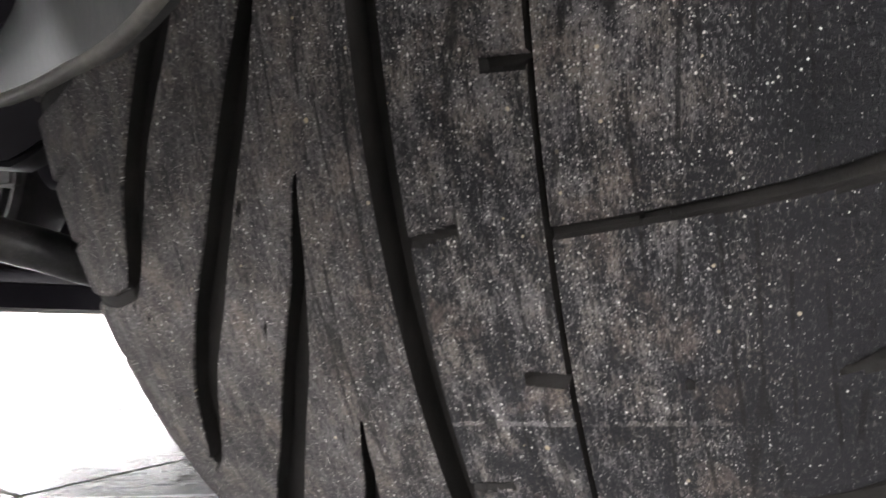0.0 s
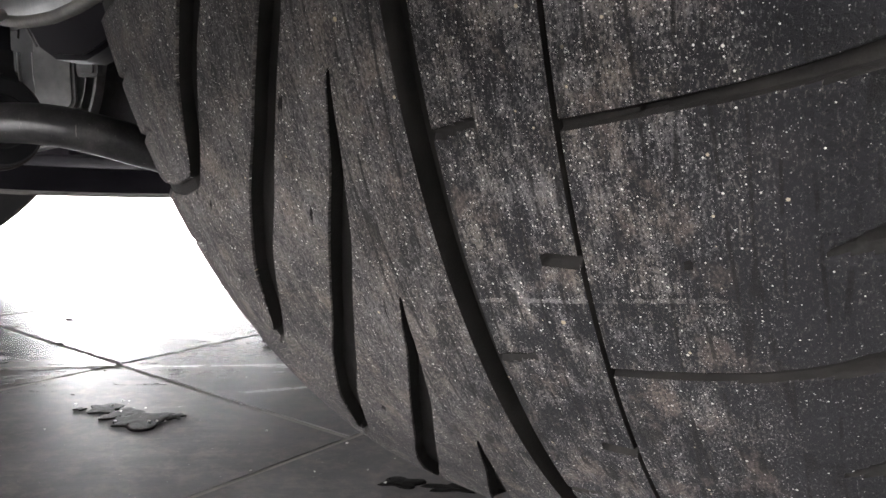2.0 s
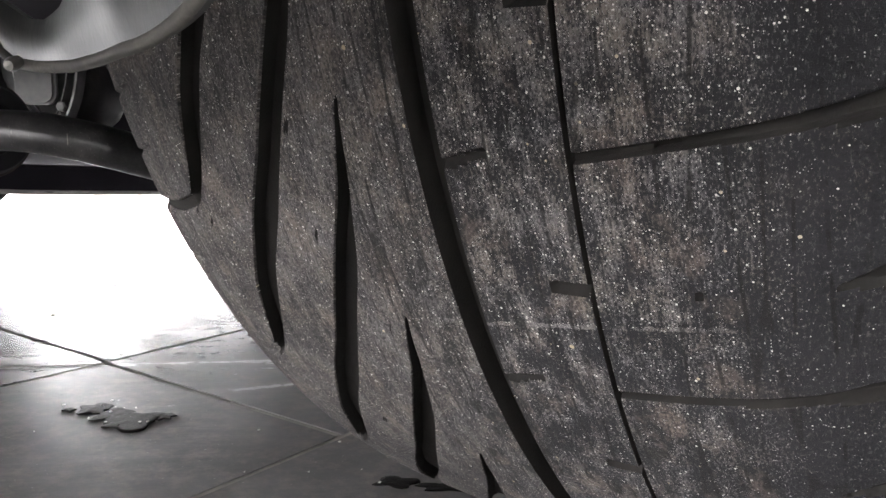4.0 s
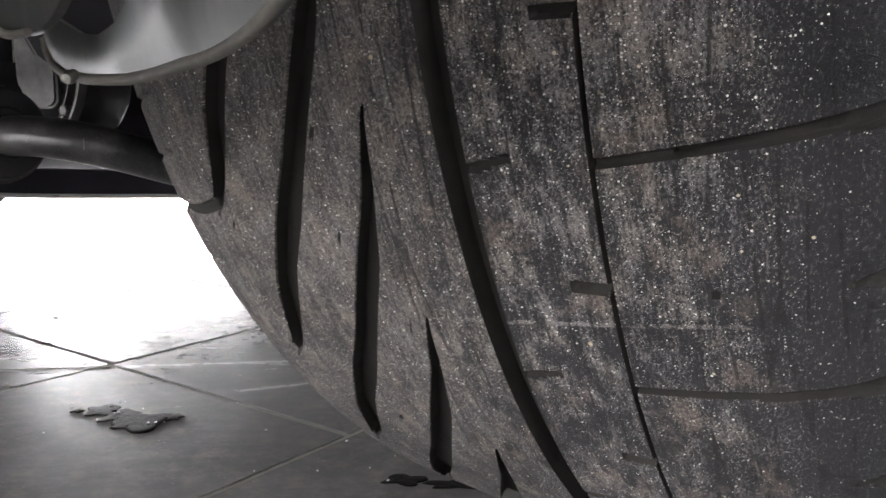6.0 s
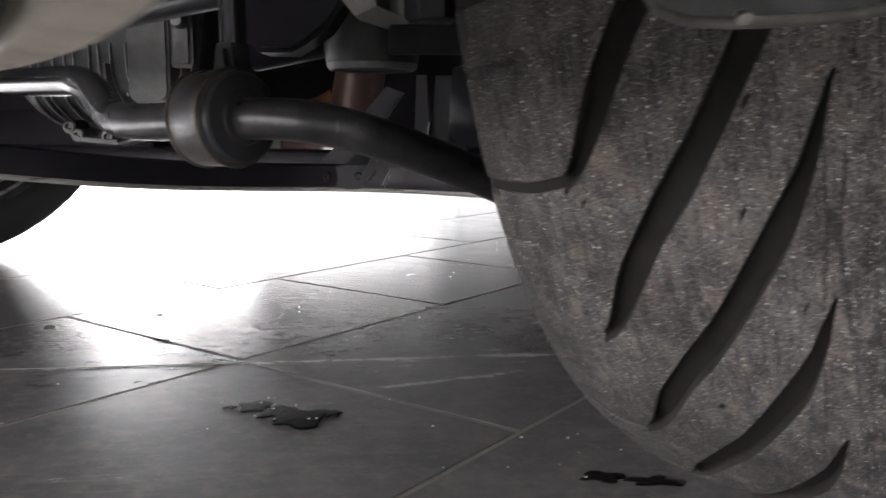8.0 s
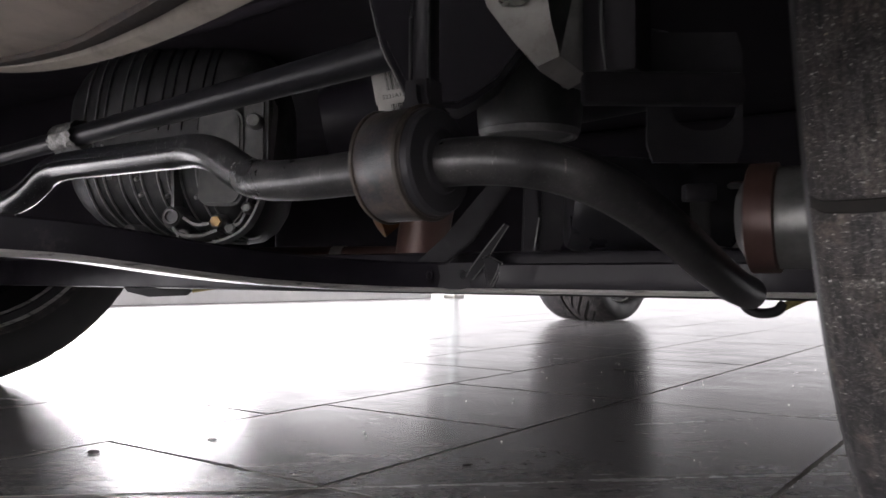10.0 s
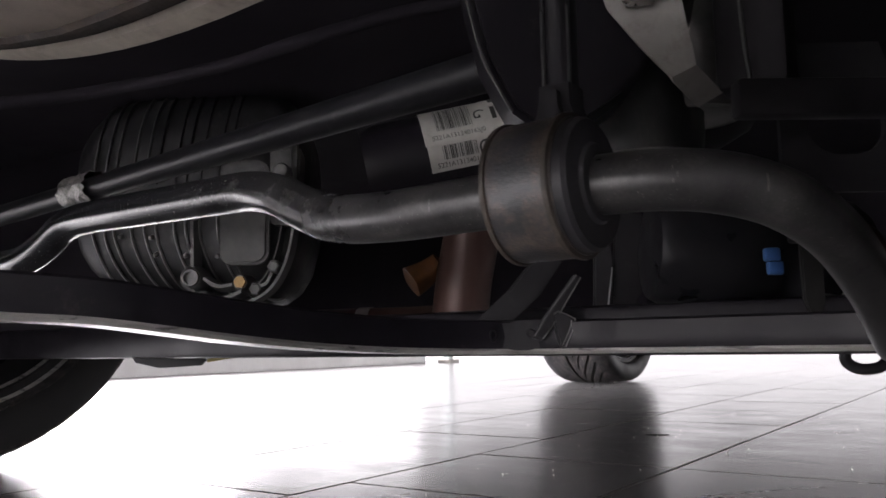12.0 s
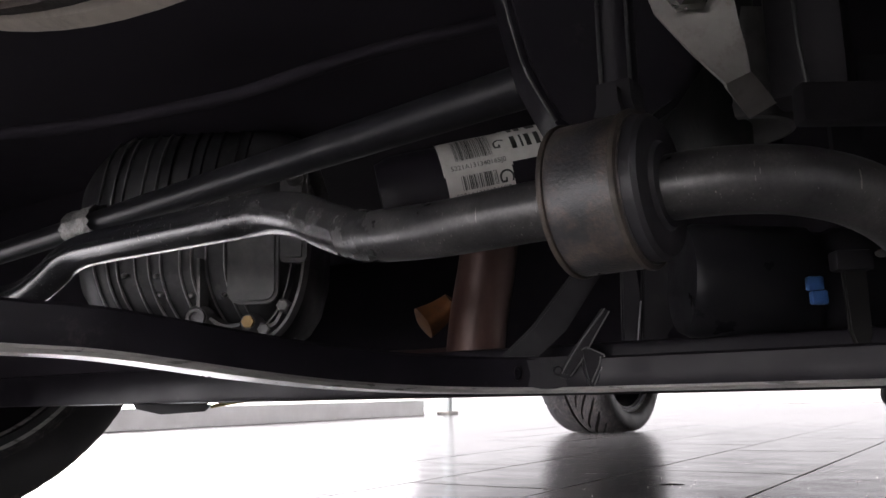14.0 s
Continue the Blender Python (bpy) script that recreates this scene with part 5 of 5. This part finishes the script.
def oval(scale_in, z, seg=112):
    """A ring of the pan, inset from its outline, at a height over its base."""
    out = []
    for k in range(seg):
        a = 2 * math.pi * k / seg
        c, s = math.cos(a), math.sin(a)
        r = (abs(c) ** POWER + abs(s) ** POWER) ** (-1 / POWER)
        p = Matrix.Rotation(TURN, 3, "Z") @ Vector(((HALF[0] - scale_in) * r * c, (HALF[1] - scale_in) * r * s, 0))
        out.append(Vector((C.x + p.x, C.y + p.y, BASE + z + RISE[0] * p.x + RISE[1] * p.y)))
    return out


silencer = part("silencer", loft(pan, [oval(0.062, -0.004), oval(0.045, -0.0035), oval(0.024, -0.0026), oval(0.013, -0.0012), oval(0.0100, 0.0010), oval(0.0092, 0.0085), oval(0.0070, 0.0090), oval(0.006, 0.012), oval(0.012, 0.06), oval(0.05, 0.10)]), M_SILENCER, car, "dirty grey metal silencer pan with a folded seam")
part("seam", loft(bmesh.new(), [oval(0.0075, 0.0075), oval(0.0072, 0.0010), oval(0.0062, -0.0002), oval(0.0040, -0.0004), oval(0.0012, 0.0), oval(0.0, 0.0016), oval(0.0, 0.005), oval(0.003, 0.010)]), M_RIM_BAND, silencer, "pale dusty folded seam")

def wavy(inset, z, amount):
    """A ring of the pan whose inset wavers."""
    ring = oval(inset, z)
    middle = Vector((C.x, C.y, 0))
    return [q + (middle - Vector((q.x, q.y, 0))).normalized() * amount * noise.noise(q * 55) for q in ring]


# rusty dark strip laid on the pan, painting the shade of an open gap
part("seam_groove", loft(bmesh.new(), [wavy(0.0155, -0.0012, 0.003), wavy(0.0145, -0.0026, 0.003), wavy(0.0120, -0.0026, 0.002), wavy(0.0098, -0.0012, 0.0010), wavy(0.0090, 0.0030, 0.0006)]), M_SEAM_GAP, silencer, "dark rusty strip drawn for the shaded gap beside the seam")
# wheel arch liner: the scoop that hangs before the tyre
LOW_X, LOW_Z = (-0.0270, -0.0262, -0.0240, -0.0189, -0.0100, -0.0040, 0.0050, 0.0150, 0.0240), (0.2345, 0.2318, 0.2290, 0.2268, 0.2257, 0.2254, 0.2252, 0.2258, 0.2268)
TOP_X, TOP_Z = (-0.027, -0.020, -0.013, -0.006, 0.0, 0.006, 0.013, 0.020, 0.030), (0.2400, 0.2372, 0.2345, 0.2338, 0.2352, 0.2395, 0.2480, 0.2700, 0.42)


def liner_y(x):
    s = (x - 0.0126) / 0.9905
    return -0.4073 - 0.1373 * s - 0.0031 * (s / 0.05) ** 2


low, grid, tongue = [], [], bmesh.new()
for x in np.concatenate([np.linspace(-0.0270, -0.0235, 6), np.linspace(-0.0215, 0.0988, 56)]):
    u = (x - 0.0126) / 0.0862
    z = float(np.interp(x, LOW_X, LOW_Z)) if x < 0.024 else 0.2267 + 0.0652 * abs(u) ** 3
    low.append(Vector((x, liner_y(x), z)))
for q in low:
    top = max(float(np.interp(q.x, TOP_X, TOP_Z)), q.z + 0.0006)
    bulge = 0.010 * min((top - q.z) / 0.1, 1)
    grid.append([tongue.verts.new(Vector((q.x, q.y - bulge * math.sin(math.pi * min(t, 1)), q.z + (top - q.z) * t))) for t in (0, 0.06, 0.15, 0.3, 0.5, 0.75, 1.0)])
for a, b in zip(grid, grid[1:]):
    for k in range(6):
        tongue.faces.new((a[k], a[k + 1], b[k + 1], b[k]))
bmesh.ops.recalc_face_normals(tongue, faces=tongue.faces)
bmesh.ops.solidify(tongue, geom=tongue.faces[:], thickness=0.003)
liner = part("wheel_arch_liner", tongue, M_LINER, car, "grey plastic wheel arch liner with a dusty rounded edge")
part("edge_bead", sweep(bmesh.new(), smooth_line(low, 2), round_section(0.0011, 14)), M_BEAD, liner, "pale dusty edge bead")
part("screw", lathe(bmesh.new(), [(0.0, -0.002), (0.0011, -0.002), (0.0013, 0.0), (0.0009, 0.0012), (0.0, 0.0014)], basis((-0.0058, -0.4115, 0.2256), (0.5, -0.8, -0.3)), 14), M_BOLT, liner, "bright steel screw head")
FLAP = [(-0.110, 0.262), (-0.075, 0.2495), (-0.050, 0.2432), (-0.0316, 0.2384), (-0.0200, 0.2350), (-0.0130, 0.2330), (-0.0060, 0.2330), (0.0000, 0.2352), (0.0050, 0.2400), (0.0090, 0.2500), (0.0110, 0.2700)]
flap = bmesh.new()
flap_grid = [[flap.verts.new((x, -0.4175 - 0.0025 * math.sin(math.pi * t), z + (0.42 - z) * t)) for t in (0, 0.05, 0.15, 0.4, 1.0)] for x, z in [(q.x, q.z) for q in smooth_line([(x, 0, z) for x, z in FLAP], 4)]]
for a, b in zip(flap_grid, flap_grid[1:]):
    for k in range(4):
        flap.faces.new((a[k], a[k + 1], b[k + 1], b[k]))
bmesh.ops.recalc_face_normals(flap, faces=flap.faces)
bmesh.ops.solidify(flap, geom=flap.faces[:], thickness=0.002)
part("liner_flap", flap, M_LINER, liner, "dark grey plastic flap")
part("flap_bead", tube([(x, -0.4185, z) for x, z in FLAP[:7]], 0.0008, 4, 12), M_BEAD, liner, "pale dusty flap edge")

# ---------------------------------------------------------------- dirt on the floor
def clump(name, x, y, w, d, h, turn, material, label, seed):
    rng = random.Random(seed)
    bm = bmesh.new()
    rings = []
    count = 40
    edge = [0.75 + 0.45 * noise.noise(Vector((math.cos(2 * math.pi * k / count) * 1.7, math.sin(2 * math.pi * k / count) * 1.7, seed * 3.1))) for k in range(count)]
    for f, z in ((1.0, 0.0003), (0.93, 0.25), (0.75, 0.7), (0.5, 1.0), (0.25, 0.85)):
        ring = []
        for k in range(count):
            a = 2 * math.pi * k / count
            p = Vector((math.cos(a) * w / 2 * f * edge[k], math.sin(a) * d / 2 * f * edge[k], 0))
            ring.append(bm.verts.new(Matrix.Rotation(turn, 4, "Z") @ p + Vector((x, y, 0.0004 + z * h * (0.6 + 0.6 * rng.random())))))
        rings.append(ring)
    for a, b in zip(rings, rings[1:]):
        for k in range(count):
            bm.faces.new((a[k], a[(k + 1) % count], b[(k + 1) % count], b[k]))
    bm.faces.new(rings[-1])
    bmesh.ops.recalc_face_normals(bm, faces=bm.faces)
    return tagged(new(name, finish(name, bm, material)), label, "dirt")


def grease(x, y, turn, lobes, height, label, seed):
    """Wet lumps run together into one flat patch."""
    rng = random.Random(seed)
    bm = bmesh.new()
    for dx, dy, w, d in lobes:
        count, rings = 30, []
        spin = rng.uniform(0, 9)
        for f, z in ((1.0, 0.0), (0.94, 0.35), (0.82, 0.75), (0.62, 1.0), (0.4, 0.8), (0.2, 1.05)):
            ring = []
            for k in range(count):
                a = 2 * math.pi * k / count
                r = f * (0.72 + 0.6 * noise.noise(Vector((math.cos(a) * 1.5 + spin, math.sin(a) * 1.5, seed))))
                lump = 0.55 + 0.9 * noise.noise(Vector((math.cos(a) * f * 3 + spin, math.sin(a) * f * 3, seed + 5)))
                p = Matrix.Rotation(turn, 4, "Z") @ Vector((dx + math.cos(a) * w / 2 * r, dy + math.sin(a) * d / 2 * r, 0))
                ring.append(bm.verts.new(Vector((x, y, 0.0007 * min(z * 4, 1) + z * height * max(lump, 0.15))) + p))
            rings.append(ring)
        for p, q in zip(rings, rings[1:]):
            for k in range(count):
                bm.faces.new((p[k], p[(k + 1) % count], q[(k + 1) % count], q[k]))
        bm.faces.new(rings[-1])
    bmesh.ops.recalc_face_normals(bm, faces=bm.faces)
    return tagged(new("grease_patch", finish("grease_patch", bm, M_GREASE)), label, "dirt")


grease(-0.412, -0.148, 0.62, ((-0.021, 0.011, 0.042, 0.036), (-0.002, -0.002, 0.040, 0.048), (0.016, -0.013, 0.050, 0.050), (0.036, -0.002, 0.021, 0.020), (-0.041, 0.009, 0.014, 0.010)), 0.0004, "wet black grease patch lying on the tiles", 4)
grease(-0.155, -0.105, 0.6, ((-0.016, 0.002, 0.036, 0.022), (0.014, -0.002, 0.044, 0.020)), 0.0005, "flat black grease smear beside the tyre", 9)
for i, (x, y, w, d) in enumerate(((-0.668, -0.073, 0.022, 0.010), (-0.497, 0.056, 0.016, 0.011), (-0.808, -0.112, 0.026, 0.012), (-0.706, 0.88, 0.05, 0.025))):
    clump("mud_flake", x, y, w, d, 0.0005, 0.5 + i, M_GROOVE, "small dried mud flake on the tiles", 20 + i)
clump("paint_chip", -0.770, -0.004, 0.014, 0.008, 0.001, 0.3, M_CHIP, "small pale chip lying on the tiles", 31)
rng = random.Random(12)
grit = bmesh.new()
for x0, y0, spread, count in ((-0.412, -0.148, 0.02, 26), (-0.20, -0.12, 0.10, 24), (-0.45, 0.05, 0.35, 46), (-0.62, 0.9, 0.25, 60)):
    for _ in range(count):
        s = rng.choice((0.0004, 0.0006, 0.0010))
        bmesh.ops.create_icosphere(grit, subdivisions=1, radius=s, matrix=Matrix.Translation((rng.gauss(x0, spread), rng.gauss(y0, spread * 0.7), s * 0.8)) @ Matrix.Diagonal((1, 1.3, 0.7, 1)))
tagged(new("grit", finish("grit", grit, M_CHIP, False)), "pale sand grains scattered over the tiles", "grit", "", "stuff")

# ---------------------------------------------------------------- floor tiles
COLS = [(-0.25 - 0.2985 * (k + 1), -0.25 - 0.2985 * k) for k in range(-17, 16)]
START = {0: -0.075, 1: -0.072, 2: 0.142, 3: 0.530}
TILE_W, TILE_L, GAP = 0.2985, 0.598, 0.0032


def tile_mesh(w, l):
    bm = bmesh.new()
    c = 0.0012
    low = [bm.verts.new((x * w / 2, y * l / 2, -0.010)) for x, y in ((-1, -1), (1, -1), (1, 1), (-1, 1))]
    mid = [bm.verts.new((x * w / 2, y * l / 2, -c)) for x, y in ((-1, -1), (1, -1), (1, 1), (-1, 1))]
    top = [bm.verts.new((x * (w / 2 - c), y * (l / 2 - c), 0)) for x, y in ((-1, -1), (1, -1), (1, 1), (-1, 1))]
    for a, b in ((low, mid), (mid, top)):
        for k in range(4):
            bm.faces.new((a[k], a[(k + 1) % 4], b[(k + 1) % 4], b[k]))
    bm.faces.new(top)
    return bm


TILE = finish("tile", tile_mesh(TILE_W - GAP, TILE_L - GAP), M_TILE, False)
CUT_TILES = [finish("tile", tile_mesh(TILE_W - GAP, d - GAP), M_TILE, False) for d in (0.312, 0.286)]
rest_v, rest_f = [], []
rng = random.Random(7)
for c, (x0, x1) in enumerate(COLS):
    k = c - 17
    first = START.get(k, -0.075 + TILE_L * ((k * 0.36) % 1.0))
    for r in range(-10, 15):
        y0 = first + r * TILE_L
        if y0 < -5.9 or y0 + TILE_L > 8.9 or x0 < -5.1 or x1 > 4.9:
            continue
        cx, cy = (x0 + x1) / 2, y0 + TILE_L / 2
        tip = Matrix.Rotation(rng.uniform(-0.0012, 0.0012), 4, "X") @ Matrix.Rotation(rng.uniform(-0.0012, 0.0012), 4, "Y")
        m = Matrix.Translation((cx, cy, -0.0002)) @ tip
        if k == 1 and r in (0, 2):
            for piece, y in zip(CUT_TILES, (y0 + 0.156, y0 + 0.455)):
                tile = new("tile", piece)
                tile.parent = floor
                tile.matrix_basis = Matrix.Translation((cx, y, -0.0002)) @ tip
            continue
        if -3.6 < cx < 0.7 and -1.4 < cy < 4.6:
            tile = new("tile", TILE)
            tile.parent = floor
            tile.matrix_basis = m
        else:
            base = len(rest_v)
            for v in TILE.vertices:
                rest_v.append(tuple(m @ v.co))
            for f in TILE.polygons:
                rest_f.append([base + i for i in f.vertices])
me = bpy.data.meshes.new("far_tiles")
me.from_pydata(rest_v, [], rest_f)
me.materials.append(M_TILE)
far_tiles = new("far_tiles", me)
far_tiles.parent = floor
tagged(far_tiles, "", "", "", "stuff")
crack = bmesh.new()
sweep(crack, smooth_line([(-0.95, -0.47, 0.0002), (-0.71, -0.238, 0.0002), (-0.62, -0.155, 0.0002), (-0.54, -0.076, 0.0002)], 4), lambda k: [(0.0009, 0.0003), (0.0009, -0.0003), (-0.0009, -0.0003), (-0.0009, 0.0003)])
part("joint_line", crack, M_GROUT, floor)
